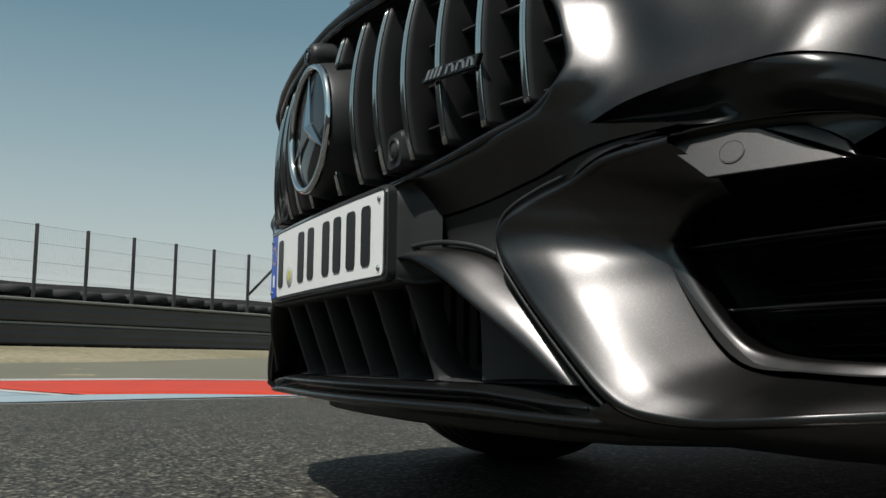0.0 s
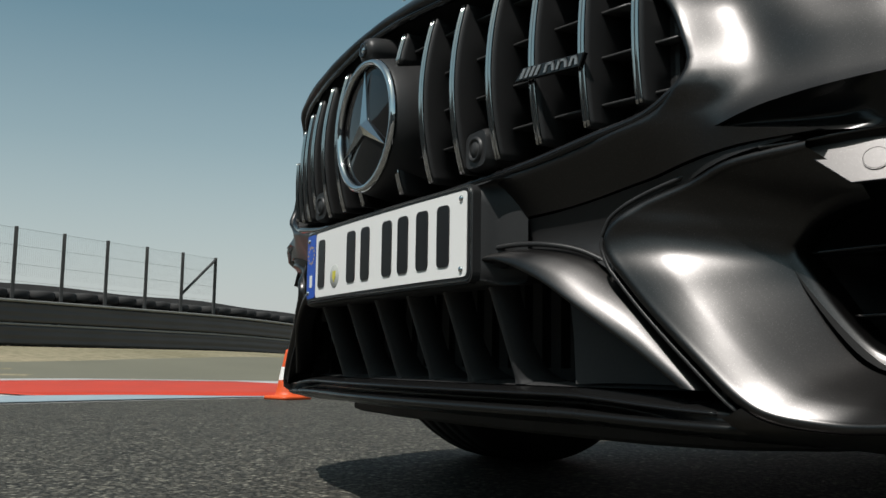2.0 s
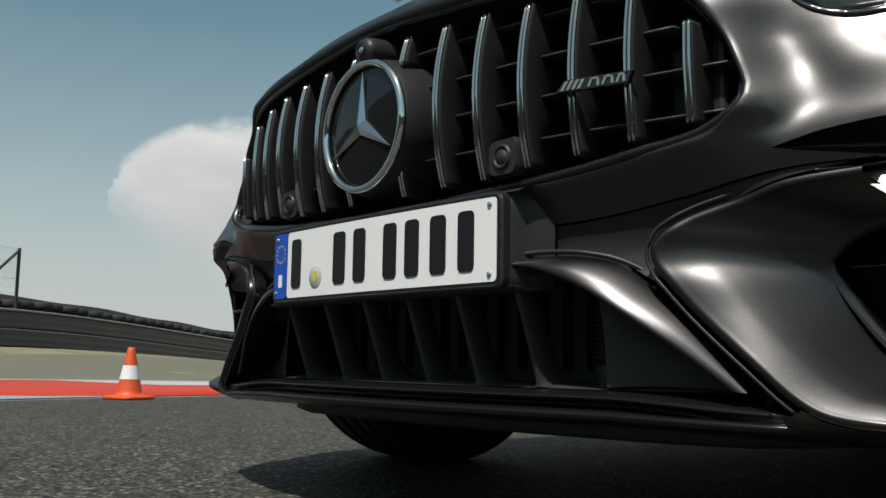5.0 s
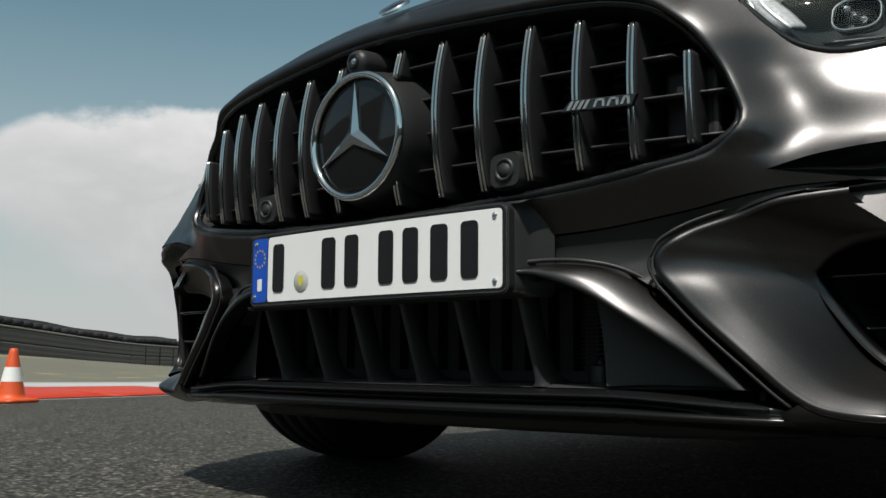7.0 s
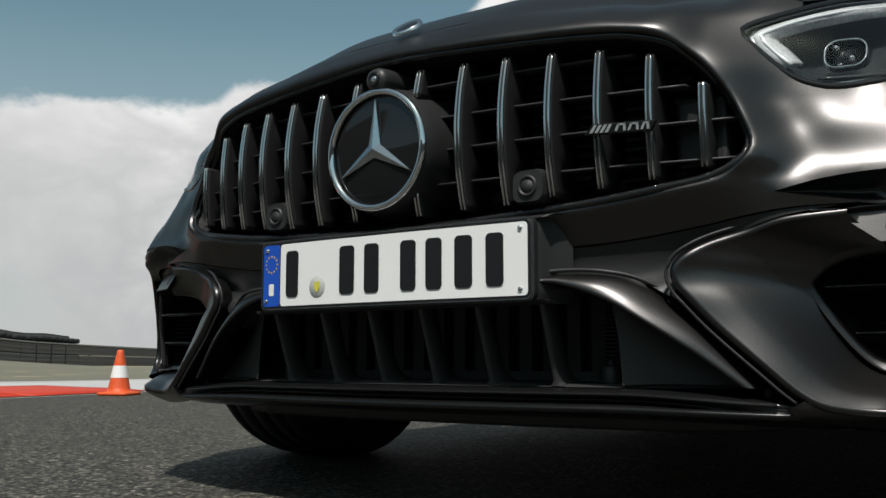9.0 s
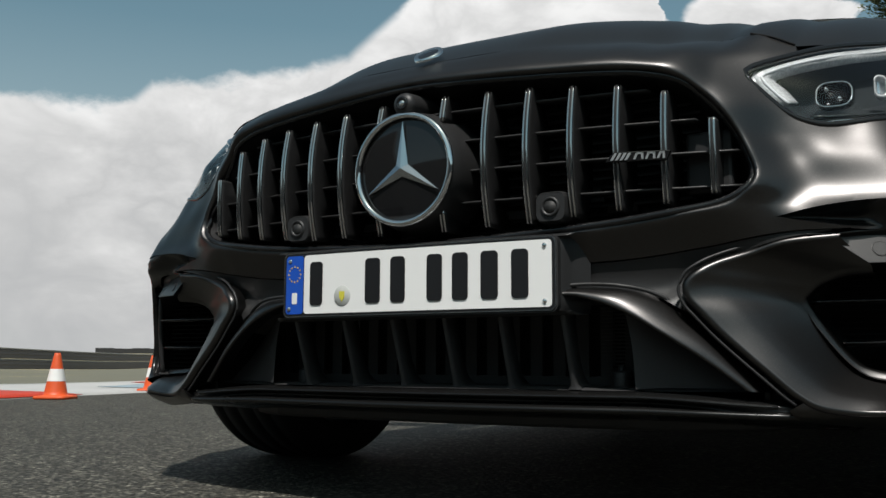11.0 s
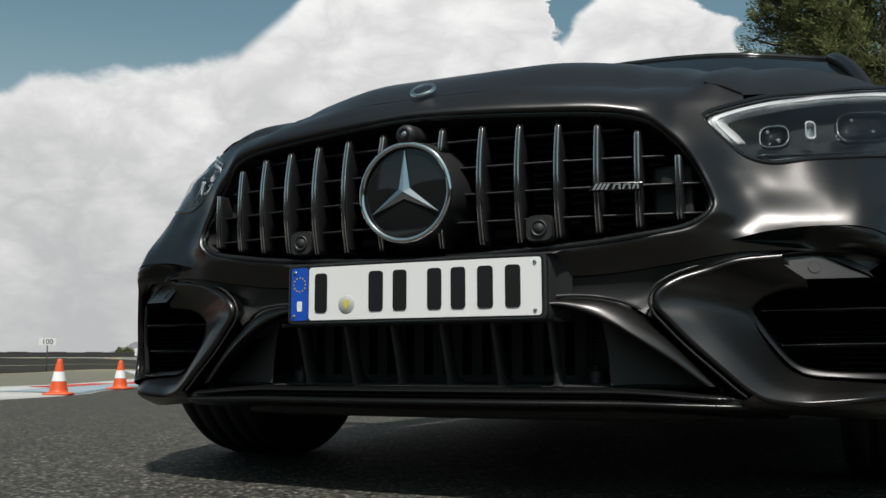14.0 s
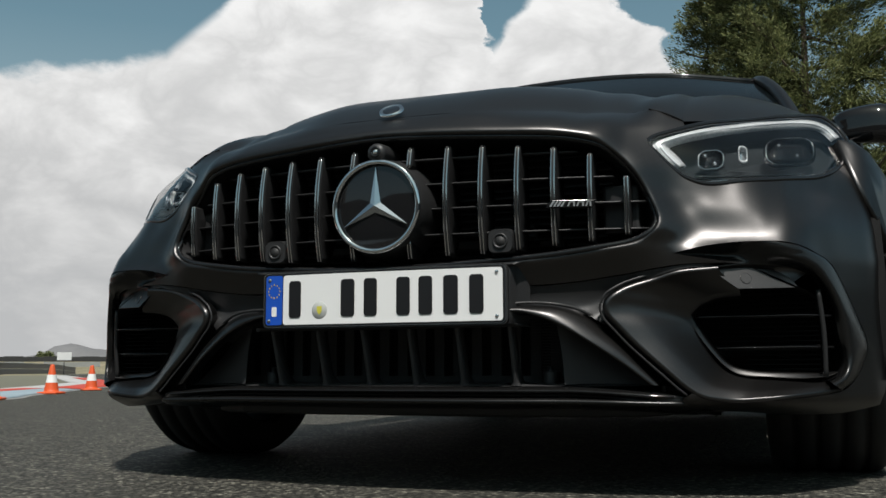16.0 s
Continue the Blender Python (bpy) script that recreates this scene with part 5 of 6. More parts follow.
def side_intake(s):
    """Framed side intake: painted blade, black surround, slats, mesh and the small sensor panel."""
    def m(points):
        return [(s * p[0], *p[1:]) for p in points]

    def fix(piece):
        return piece if s > 0 else (piece[0], [tuple(reversed(f)) for f in piece[1]])
    n = 120
    o, i = spline([blade_edge(x, z) for x, z in BLADE_OUT], n), spline(BLADE_IN, n)
    # even out both edges against each other
    ko, ki = np.linspace(0, 1, n), np.linspace(0, 1, n)

    def shares(points):
        run = np.r_[0, np.cumsum(np.linalg.norm(np.diff(np.array(points), axis=0), axis=1))]
        return run / run[-1]
    so, si = shares([blade_edge(x, z) for x, z in BLADE_OUT]), shares(BLADE_IN)
    match = np.interp(ko, so, si)
    match = np.convolve(np.pad(match, 6, mode="reflect", reflect_type="odd"), np.ones(13) / 13, "valid")
    i = np.stack([np.interp(match, ki, i[:, k]) for k in range(3)], 1)
    along = np.gradient(o, axis=0)
    side = np.stack([along[:, 2], np.zeros(n), -along[:, 0]], 1)
    side /= np.linalg.norm(side, axis=1)[:, None]
    side *= np.sign(((i - o) * side).sum(1))[:, None]
    reach = ((i - o) * side).sum(1)[:, None]
    deep = np.array((0.0, 1.0, 0.0))
    rows = [o - side * 0.006 + deep * 0.032, o - side * 0.004 + deep * 0.016, o - side * 0.001 + deep * 0.006, o + side * 0.003 + deep * 0.001, o + side * 0.008 + deep * 0.0005]
    start = rows[-1]
    bulge = np.interp(ko, so[[0, 4, 6, 8, 9, 11, 13, 17]], SINK)
    swell = np.interp(ko, so[[0, 5, 7, 9, 11, 14, 17]], (0.1, 0.4, 0.9, 1.0, 0.65, 0.6, 0.4))
    wide = np.ones(15) / 15
    bulge, swell = (np.convolve(np.pad(q, 7, mode="edge"), wide, "valid")[:, None] for q in (bulge, swell))
    fine = np.linspace(0, 1, 101)
    fall = np.interp(fine, (0.0, 0.12, 0.30, 0.42, 0.60, 1.0), FALL)
    fall = np.r_[0, np.cumsum((fall[1:] + fall[:-1]) / 2)]
    fall /= fall[-1]
    for f in (0.06, 0.13, 0.2, 0.28, 0.36, 0.44, 0.54, 0.66, 0.78, 0.88, 0.95, 0.985):
        row = start + (i - start) * f
        row[:, 1:2] += (i - start)[:, 1:2] * (float(np.interp(f, fine, fall)) - f) * swell + bulge * 4 * f * (1 - f)
        rows.append(row)
    rows += [i + side * 0.0005 + deep * 0.0005, i + side * 0.0045 + deep * 0.0032, i + side * 0.0085 + deep * 0.0066, i + side * 0.0105 + deep * 0.012, i + side * 0.011 + deep * 0.040]
    net = loft([m([tuple(p) for p in r]) for r in rows], 150, 80)
    blade = part("intake_blade", fix(net), PAINT, car, "painted C-shaped intake blade")
    # the rim runs on over the sensor panel
    lip = np.array(spline([blade_edge(0.600, 0.4345), (0.632, 0.1125, 0.4350), (0.665, 0.1310, 0.4385), (0.697, 0.1500, 0.4408), (0.735, 0.1710, 0.4400), (0.770, 0.1900, 0.4350), (0.795, 0.2080, 0.4270)], 40))
    below = np.array(spline([(x, 0.116 + 0.50 * (x - 0.627) + 0.42 * (z - 0.41), z) for x, z in ((0.610, 0.426), (0.640, 0.4285), (0.664, 0.4295), (0.701, 0.4315), (0.735, 0.4300), (0.757, 0.4190), (0.773, 0.4080))], 40))
    rim = [lip + np.array(d) for d in ((0, 0.012, 0.003), (0, 0.005, 0.0032), (0, 0.002, 0.0026), (0, 0, 0.001), (0, 0, -0.0008), (0, 0.003, -0.0022))] + [below + np.array((0, 0.002, 0))]
    part("upper_lip", fix(loft([m([tuple(p) for p in r]) for r in rim], 60, 24)), PAINT, blade, "rounded upper edge")
    trim = o - side * 0.0075 + deep * 0.007
    part("edge_trim", tube(m([tuple(p) for p in trim[:70:3]]), 0.0024, 8, 120), SATIN, blade, "thin satin black edge")
    # black gloss surround from the slot inwards
    top = spline([nose(x, z, 0.003) for x, z in SLOT_TOP[::-1] + [(0.902, 0.273), (0.891, 0.247), (0.873, 0.220), (0.850, 0.203)]], 80)
    low = spline([nose(x, z, 0.004 + 0.020 * step01(0.64, 0.69, x) * (1 - step01(0.80, 0.86, x))) for x, z in SLOT_LOW + [(0.701, 0.4405), (0.76, 0.437), (0.810, 0.414), (0.840, 0.36), (0.848, 0.31), (0.856, 0.275), (0.855, 0.25), (0.845, 0.232), (0.825, 0.222)]], 80)
    rows = []
    for f, push in ((0.0, -0.004), (0.06, 0.010), (0.25, 0.030), (0.55, 0.045), (0.8, 0.030), (0.94, 0.006), (1.0, 0.0)):
        row = top * (1 - f) + low * f
        row[:, 1] += push * np.minimum(1.0, np.arange(80) / 14) * np.interp(row[:, 0], (0.62, 0.70, 0.78), (1.0, 0.15, -0.65))
        rows.append(m([tuple(p) for p in row]))
    slot = part("slot_surround", fix(loft(rows, 80, 18)), PIANO, car, "satin black air slot round the intake")
    # outer wall of the duct, from the surround inwards
    edge = [(0.802, 0.419), (0.822, 0.398), (0.840, 0.36), (0.848, 0.31), (0.856, 0.275), (0.855, 0.25), (0.845, 0.232), (0.825, 0.222)]
    wall = [m([nose(x - dx * step01(0.72, 0.86, x), z, dy) for x, z in edge]) for dx, dy in ((0.0, 0.004), (0.003, 0.012), (0.010, 0.06), (0.02, 0.13))]
    part("duct_wall", fix(loft(wall, 50, 10)), GLOSS, slot, "gloss black outer duct wall")

    # cavity
    def inner(d, k):
        c = np.array((0.72, 0, 0.32))
        loop = [(0.576, 0.351), (0.588, 0.372), (0.63, 0.395), (0.70, 0.405), (0.78, 0.40), (0.835, 0.36), (0.865, 0.30), (0.85, 0.24), (0.80, 0.226), (0.72, 0.228), (0.655, 0.238), (0.60, 0.30)]
        return m([(c[0] + (x - c[0]) * (k if x > 0.77 else min(k, 1.0)), max(0.10 + 0.25 * max(0, x - 0.5) ** 1.2, plan(c[0] + (x - c[0]) * k) - 0.005) + max(d, 0.045 * (x < 0.77)), c[2] + (z - c[2]) * k) for x, z in loop])
    cavity = part("intake_cavity", fix(loft([inner(0.03, 0.985), inner(0.07, 0.97), inner(0.12, 0.94), inner(0.17, 0.90)], 70, 8, True)), UNLIT, car, "dark intake duct")
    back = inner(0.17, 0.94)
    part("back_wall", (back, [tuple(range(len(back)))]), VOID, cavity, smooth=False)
    for k in range(17):
        z = 0.243 + 0.0092 * k
        part("mesh_louvre", box(min(s * 0.60, s * 0.815), max(s * 0.60, s * 0.815), 0.262, 0.270, z, z + 0.0018), VOID, cavity, smooth=False)
    for x0, y0, z0 in ((0.588, 0.180, 0.341), (0.628, 0.192, 0.281)):
        sl = [[(x0, y0, z0), (0.70, y0 + 0.012, z0 + 0.001), (0.79, y0 + 0.035, z0 + 0.002), (0.84, y0 + 0.075, z0 + 0.002)],
              [(x0, y0 - 0.004, z0 + 0.004), (0.70, y0 + 0.006, z0 + 0.005), (0.79, y0 + 0.03, z0 + 0.006), (0.84, y0 + 0.07, z0 + 0.006)],
              [(x0, y0 + 0.045, z0 + 0.008), (0.70, y0 + 0.057, z0 + 0.008), (0.79, y0 + 0.08, z0 + 0.008), (0.84, y0 + 0.10, z0 + 0.008)]]
        solid(part("intake_slat", fix(loft([m(r) for r in sl], 24, 8)), GLOSS, cavity, "gloss black level slat"), 0.006)
    part("upright_strut", tube(m([(0.822, 0.245, 0.228), (0.822, 0.235, 0.31), (0.815, 0.225, 0.395)]), 0.005, 8, 12), SATIN, cavity)
    # sensor panel in the roof of the intake
    def flat(points, back):
        return [(s * x, 0.111 + 0.50 * (x - 0.627) + 0.42 * (z - 0.41) + back, z) for x, z in points]
    quad = [(0.619, 0.4350), (0.674, 0.3925), (0.725, 0.3940), (0.776, 0.3958), (0.741, 0.4130), (0.701, 0.4345), (0.664, 0.4350)]
    k = len(quad)
    v = flat(quad, 0.0) + flat(quad, 0.008)
    f = [tuple(range(k)), tuple(reversed(range(k, 2 * k)))] + [(q, q + k, (q + 1) % k + k, (q + 1) % k) for q in range(k)]
    panel = rounded(part("sensor_panel", fix((v, f)), PAINT, car, "small painted panel with a parking sensor", smooth=False), 0.0012)
    wing = [(0.704, 0.4335), (0.744, 0.4150), (0.780, 0.3970), (0.770, 0.4115), (0.754, 0.4225), (0.735, 0.4315)]
    k = len(wing)
    v = flat(wing, 0.002) + flat(wing, 0.010)
    f = [tuple(range(k)), tuple(reversed(range(k, 2 * k)))] + [(q, q + k, (q + 1) % k + k, (q + 1) % k) for q in range(k)]
    rounded(part("panel_flap", fix((v, f)), PAINT, panel, smooth=False), 0.0012)
    mid = flat([(0.688, 0.4135)], 0.0)[0]
    nrm = Vector((s * 0.50, -1.0, 0.42)).normalized()
    turn = nrm.to_track_quat("Z", "Y").to_matrix().to_4x4()
    eye = part("sensor", turned([(0.0, 0.0004), (0.0100, 0.0004), (0.0103, 0.0001), (0.0106, 0.0001), (0.0109, 0.0004), (0.0113, 0.0004), (0.0114, -0.003)], 40), PAINT, panel, "round parking sensor", smooth=False)
    eye.matrix_basis = Matrix.Translation(Vector(mid) + 0.0006 * nrm) @ turn


side_intake(1)
side_intake(-1)


def arch_trim(s):
    """Painted blade arching over the lower grille beside the plate."""
    def m(points):
        return [(s * p[0], *p[1:]) for p in points]

    def fix(piece):
        return piece if s > 0 else (piece[0], [tuple(reversed(f)) for f in piece[1]])
    top = spline([(0.262, 0.030, 0.366), (0.300, 0.040, 0.3675), (0.345, 0.049, 0.364), (0.385, 0.068, 0.354), (0.425, 0.085, 0.331), (0.4715, 0.096, 0.2945), (0.519, 0.106, 0.243), (0.547, 0.112, 0.213)], 50)
    low = spline([(0.262, 0.013, 0.3530), (0.285, 0.017, 0.3515), (0.323, 0.019, 0.3405), (0.364, 0.024, 0.3225), (0.402, 0.032, 0.299), (0.440, 0.046, 0.273), (0.472, 0.061, 0.249), (0.512, 0.079, 0.2155)], 50)
    rows = []
    for f, push in ((0.0, 0.014), (0.05, 0.002), (0.2, -0.0055), (0.4, -0.0085), (0.6, -0.0085), (0.8, -0.0055), (0.92, -0.002), (0.98, 0.002), (1.0, 0.006), (1.003, 0.012), (1.003, 0.034)):
        row = top * (1 - f) + low * f
        row[:, 1] += push
        rows.append(m([tuple(p) for p in row]))
    arch = part("arch_trim", fix(loft(rows, 90, 64)), PAINT, car, "painted trim arching over the lower grille")
    part("arch_seam", tube(m([(x, y - 0.004, z + 0.004) for x, y, z in top[:27]]), 0.0030, 8, 60), SATIN, arch)
    # dark groove between the arch and the side blade
    far = spline([Vector(blade_edge(x, z)) + Vector((-0.003, 0.012, -0.002)) for x, z in BLADE_OUT[6:12]], len(top) - 26)
    near = top[26:] + np.array((0.0, 0.005, 0.0))
    g = loft([m([tuple(p) for p in near]), m([tuple(p) for p in (near + far) / 2 + np.array((0.0, 0.026, 0.0))]), m([tuple(p) for p in far])], 40, 8)
    part("groove", fix(g), DARK, arch)
    part("inner_wall", box(min(s * 0.530, s * 0.536), max(s * 0.530, s * 0.536), 0.150, 0.36, 0.170, 0.33), UNLIT, arch, smooth=False)
    part("inner_wall", box(min(s * 0.530, s * 0.537), max(s * 0.530, s * 0.537), 0.118, 0.151, 0.178, 0.243), UNLIT, arch, smooth=False)
    part("closing_block", box(min(s * 0.537, s * 0.605), max(s * 0.537, s * 0.605), 0.138, 0.16, 0.176, 0.232), UNLIT, arch, smooth=False)


arch_trim(1)
arch_trim(-1)

FINS = (0.0505, 0.1515, 0.2575)


def lower_grille():
    """Lower opening with upright fins on a ledge."""
    base = part("lower_grille", loft([[(x, 0.050 + 0.25 * x * x * 1.1, 0.2125) for x in np.linspace(-0.53, 0.53, 15)], [(x, 0.075 + 0.25 * x * x * 1.1, 0.2165) for x in np.linspace(-0.52, 0.52, 15)],
                                      [(x, 0.20, 0.2175) for x in np.linspace(-0.50, 0.50, 15)]], 60, 8), FINPLASTIC, car, "lower grille with upright black fins")
    for s in (1, -1):
        for k, x in enumerate(FINS):
            fin(base, s * x, 0.062 + 0.05 * x * x)
        # slanted insert beside the last fin
        ins = loft([[(s * 0.335, 0.078, 0.345), (s * 0.347, 0.080, 0.28), (s * 0.352, 0.080, 0.2155)], [(s * 0.352, 0.085, 0.345), (s * 0.378, 0.093, 0.28), (s * 0.408, 0.107, 0.2175)],
                    [(s * 0.40, 0.13, 0.33), (s * 0.455, 0.14, 0.27), (s * 0.52, 0.145, 0.2155)]], 20, 16)
        if s < 0:
            ins = ins[0], [tuple(reversed(f)) for f in ins[1]]
        part("duct_insert", ins, FINPLASTIC, base, "slanted black duct insert")
        post = part("pump_fitting", join(turned([(0.0, 0.242), (0.014, 0.242), (0.016, 0.238), (0.016, 0.216)], 20, (s * 0.312, 0.13, 0)),
                    turned([(0.0, 0.252), (0.005, 0.252), (0.006, 0.24)], 12, (s * 0.312, 0.13, 0))), SATIN, base)
    part("duct_roof", loft([[(x, 0.012 + 0.25 * x * x + 0.03 * step01(0.30, 0.40, abs(x)), 0.336 + 0.012 * step01(0.2, 0.3, abs(x)) - 0.55 * max(0, abs(x) - 0.30) ** 1.2) for x in np.linspace(-0.41, 0.41, 25)],
                       [(x, 0.10 + 0.15 * x * x, 0.345 - 0.55 * max(0, abs(x) - 0.30) ** 1.2) for x in np.linspace(-0.41, 0.41, 25)],
                       [(x, 0.2, 0.35 - 0.55 * max(0, abs(x) - 0.30) ** 1.2) for x in np.linspace(-0.41, 0.41, 25)]], 60, 6), DARK, base)
    part("radiator_back", box(-0.52, 0.52, 0.205, 0.215, 0.16, 0.40), VOID, base, smooth=False)
    for k in range(20):
        x = -0.40 + 0.042 * k
        part("radiator_slat", box(x - 0.011, x + 0.011, 0.172, 0.180, 0.225, 0.345), FIN, base, smooth=False)
    part("radiator_rail", box(-0.42, 0.42, 0.165, 0.19, 0.218, 0.232), DARK, base, smooth=False)
    for k in range(20):
        z = 0.232 + 0.0058 * k
        part("cooler_fin", box(0.27, 0.36, 0.15, 0.158, z, z + 0.0022), FIN, base, smooth=False)
        part("cooler_fin", box(-0.44, -0.39, 0.15, 0.158, z, z + 0.0022), FIN, base, smooth=False)


def fin(base, x, y):
    s = 1 if x > 0 else -1
    w = 0.0042
    rows = []
    for z, k in ((0.2135, 2.6), (0.2165, 1.7), (0.220, 1.25), (0.226, 1.05), (0.235, 1.0), (0.26, 1.0), (0.30, 1.0), (0.346, 1.2)):
        y0, y1 = -0.36 * (z - 0.2165), 0.034 - 0.30 * (z - 0.2165) + 0.04 * math.exp(-max(0.0, z - 0.2165) / 0.012)
        rows.append([(x - w * k, y + y0 + 0.003, z), (x - w * 0.5 * k, y + y0, z), (x + w * 0.5 * k, y + y0, z), (x + w * k, y + y0 + 0.003, z), (x + w * 0.8, y + y1, z), (x - w * 0.8, y + y1, z)])
    v = [p for r in rows for p in r]
    part("grille_fin", (v, grid_faces(len(rows), 6, True)), FINPLASTIC, base, "upright black fin")


lower_grille()


def splitter():
    """Front lip below the lower grille, swept along the nose."""
    xs = np.linspace(-0.604, 0.604, 91)
    prof = [(0.062, 0.2135), (0.022, 0.2108), (0.009, 0.2072), (0.005, 0.2036), (0.007, 0.2008), (0.022, 0.1992), (0.027, 0.1945), (0.014, 0.1910), (0.004, 0.1890),
            (-0.001, 0.1852), (0.0005, 0.1812), (0.007, 0.1785), (0.06, 0.169), (0.20, 0.157), (0.34, 0.150)]
    rows = []
    for x in xs:
        a = abs(x)
        y = plan(a) + 0.022 * (1 - step01(0.30, 0.58, a))
        rise = -0.011 * step01(0.35, 0.585, a)
        slot = 1 - step01(0.42, 0.55, a)
        end = step01(0.56, 0.604, a)
        row = [(x, y + (0.006 + (dy - 0.006) * slot if 0.193 < z < 0.2 else dy), z + rise * (1 if z > 0.19 else 0.3)) for dy, z in prof]
        rows.append([(px, py + 0.016 * end, pz + (0.183 - pz) * 0.62 * end * (pz > 0.176)) for px, py, pz in row])
    v = [p for r in rows for p in r]
    f = [tuple(reversed(q)) for q in grid_faces(len(xs), len(prof))]
    f += [tuple(range(len(prof))), tuple(reversed(range((len(xs) - 1) * len(prof), len(xs) * len(prof))))]
    ob = part("splitter", (v, f), PIANO, car, "satin black front splitter")
    n = len(prof)
    part("lip_edge", tube([(x, plan(x) + 0.022 * (1 - step01(0.30, 0.58, abs(x))) + 0.0045, 0.2040 - 0.011 * step01(0.35, 0.585, abs(x))) for x in np.linspace(-0.555, 0.555, 31)], 0.0019, 8, 120), GLOSS, ob, "gloss black lip edge")
    tray = [(-0.56, 0.46), (0.56, 0.46), (0.53, 0.27), (0.48, 0.185), (0.40, 0.150), (0.20, 0.128), (0.0, 0.122), (-0.20, 0.128), (-0.40, 0.150), (-0.48, 0.185), (-0.53, 0.27)]
    k = len(tray)
    v = [(x, y, z) for z, q in ((0.150, 0.97), (0.155, 1.0), (0.172, 1.0)) for x, y in ((x * q, 0.46 + (y - 0.46) * q) for x, y in tray)]
    part("under_tray", (v, grid_faces(3, k, True) + [tuple(reversed(range(k))), tuple(range(2 * k, 3 * k))]), UNLIT, ob, "dark panel under the nose", smooth=False)
    for s in (1, -1):
        part("side_tray", box(min(s * 0.60, s * 0.80), max(s * 0.60, s * 0.80), 0.32, 0.44, 0.158, 0.166), DARK, ob, smooth=False)


splitter()

# ---------------------------------------------------------------- headlamps


def lamp_point(x, z, back):
    return (x, body_y(x, z) + back, z)


def headlamp(s):
    def m(p):
        return (s * p[0], p[1], p[2])

    def fix(piece):
        v = [m(p) for p in piece[0]]
        return v, (piece[1] if s > 0 else [tuple(reversed(f)) for f in piece[1]])
    loop = smooth2(LAMP, 120, True)
    c = np.array((0.715, 0.69))
    rim = part("headlamp", fix(tube([lamp_point(x, z, 0.003) for x, z in loop[::2]], 0.0058, 8, 120, True)), GLOSS, car, "swept headlamp with clear cover, light guide and projector lenses")
    inner = [tuple(c + (np.array(p) - c) * 0.985) for p in loop]
    cover = part("cover", fix(sheet(inner, [], lambda x, z: lamp_point(x, z, -0.001 - 0.028 * min(1, 10 * float(np.min(np.hypot(np.array(inner)[:, 0] - x, np.array(inner)[:, 1] - z))))), 0.016)), LENS, rim, "clear lamp cover")
    cover.visible_shadow = False
    rings = [[lamp_point(*(c + (np.array(p) - c) * k), d) for p in loop[::3]] for k, d in ((0.99, 0.004), (0.95, 0.03), (0.88, 0.07), (0.5, 0.09))]
    part("housing", fix(loft(rings, 90, 12, True)), SHELL, rim, "dark inner housing")
    mid = [lamp_point(*(c + (np.array(p) - c) * 0.5), 0.09) for p in loop[::3]]
    part("housing_back", fix((mid, [tuple(range(len(mid)))])), SHELL, rim, smooth=False)
    # light guide: hook at the inner end and a long blade under the top edge
    guide = [[(0.567, 0.142, 0.633), (0.543, 0.137, 0.653), (0.526, 0.138, 0.680), (0.533, 0.150, 0.693), (0.572, 0.185, 0.710), (0.621, 0.240, 0.731), (0.672, 0.318, 0.754), (0.728, 0.395, 0.774), (0.786, 0.465, 0.788), (0.83, 0.51, 0.792), lamp_point(0.864, 0.783, 0.022), lamp_point(0.884, 0.757, 0.022)],
             [(0.576, 0.138, 0.634), (0.554, 0.138, 0.657), (0.538, 0.138, 0.679), (0.547, 0.148, 0.689), (0.582, 0.178, 0.705), (0.627, 0.228, 0.723), (0.672, 0.303, 0.743), (0.728, 0.378, 0.763), (0.786, 0.448, 0.778), (0.83, 0.497, 0.783), lamp_point(0.858, 0.774, 0.016), lamp_point(0.876, 0.751, 0.016)],
             [(0.583, 0.160, 0.638), (0.564, 0.162, 0.662), (0.550, 0.162, 0.678), (0.560, 0.170, 0.686), (0.592, 0.200, 0.700), (0.632, 0.245, 0.715), (0.673, 0.312, 0.734), (0.728, 0.385, 0.754), (0.786, 0.455, 0.768), (0.83, 0.502, 0.774), lamp_point(0.852, 0.765, 0.03), lamp_point(0.868, 0.746, 0.03)]]
    solid(part("light_guide", fix(loft(guide, 70, 8)), GUIDE, rim, "long ribbed light guide"), 0.004)
    for line, width in ((guide[0], 0.0022), (guide[1], 0.0030), (guide[2], 0.0018)):
        part("guide_edge", fix(tube([(x, y - 0.003, z) for x, y, z in line], width, 8, 80)), CRYSTAL, rim, "bright glassy edge")
    # projector modules
    for cx, cy, cz, w, h, ax, az, sz in ((0.629, 0.208, 0.658, 0.046, 0.040, 0.7, 0.3, 0.15), (0.779, 0.372, 0.699, 0.094, 0.062, 1.2, 0.6, 0.22)):
        pts = rounded_rect(0, 0, w, h, min(w, h) * 0.38, 5)
        rings = [[(cx + px * k, cy + d + ax * px * k + az * pz * k, cz + pz * k + sz * px * k) for px, pz in pts] for k, d in ((1.12, 0.012), (1.05, -0.002), (0.98, -0.004), (0.92, 0.006), (0.85, 0.020))]
        mod = part("projector", fix(loft(rings, 60, 14, True)), SMOKE, rim, "projector lens in a dark chrome bezel")
        dome = [[(cx + px * k, cy + 0.020 - d + ax * px * k + az * pz * k, cz + pz * k + sz * px * k) for px, pz in pts] for k, d in ((0.86, 0.0), (0.7, 0.010), (0.45, 0.017), (0.2, 0.020), (0.02, 0.021))]
        part("projector_lens", fix(loft(dome, 48, 12, True)), GLOSS, mod, "dark glass lens")
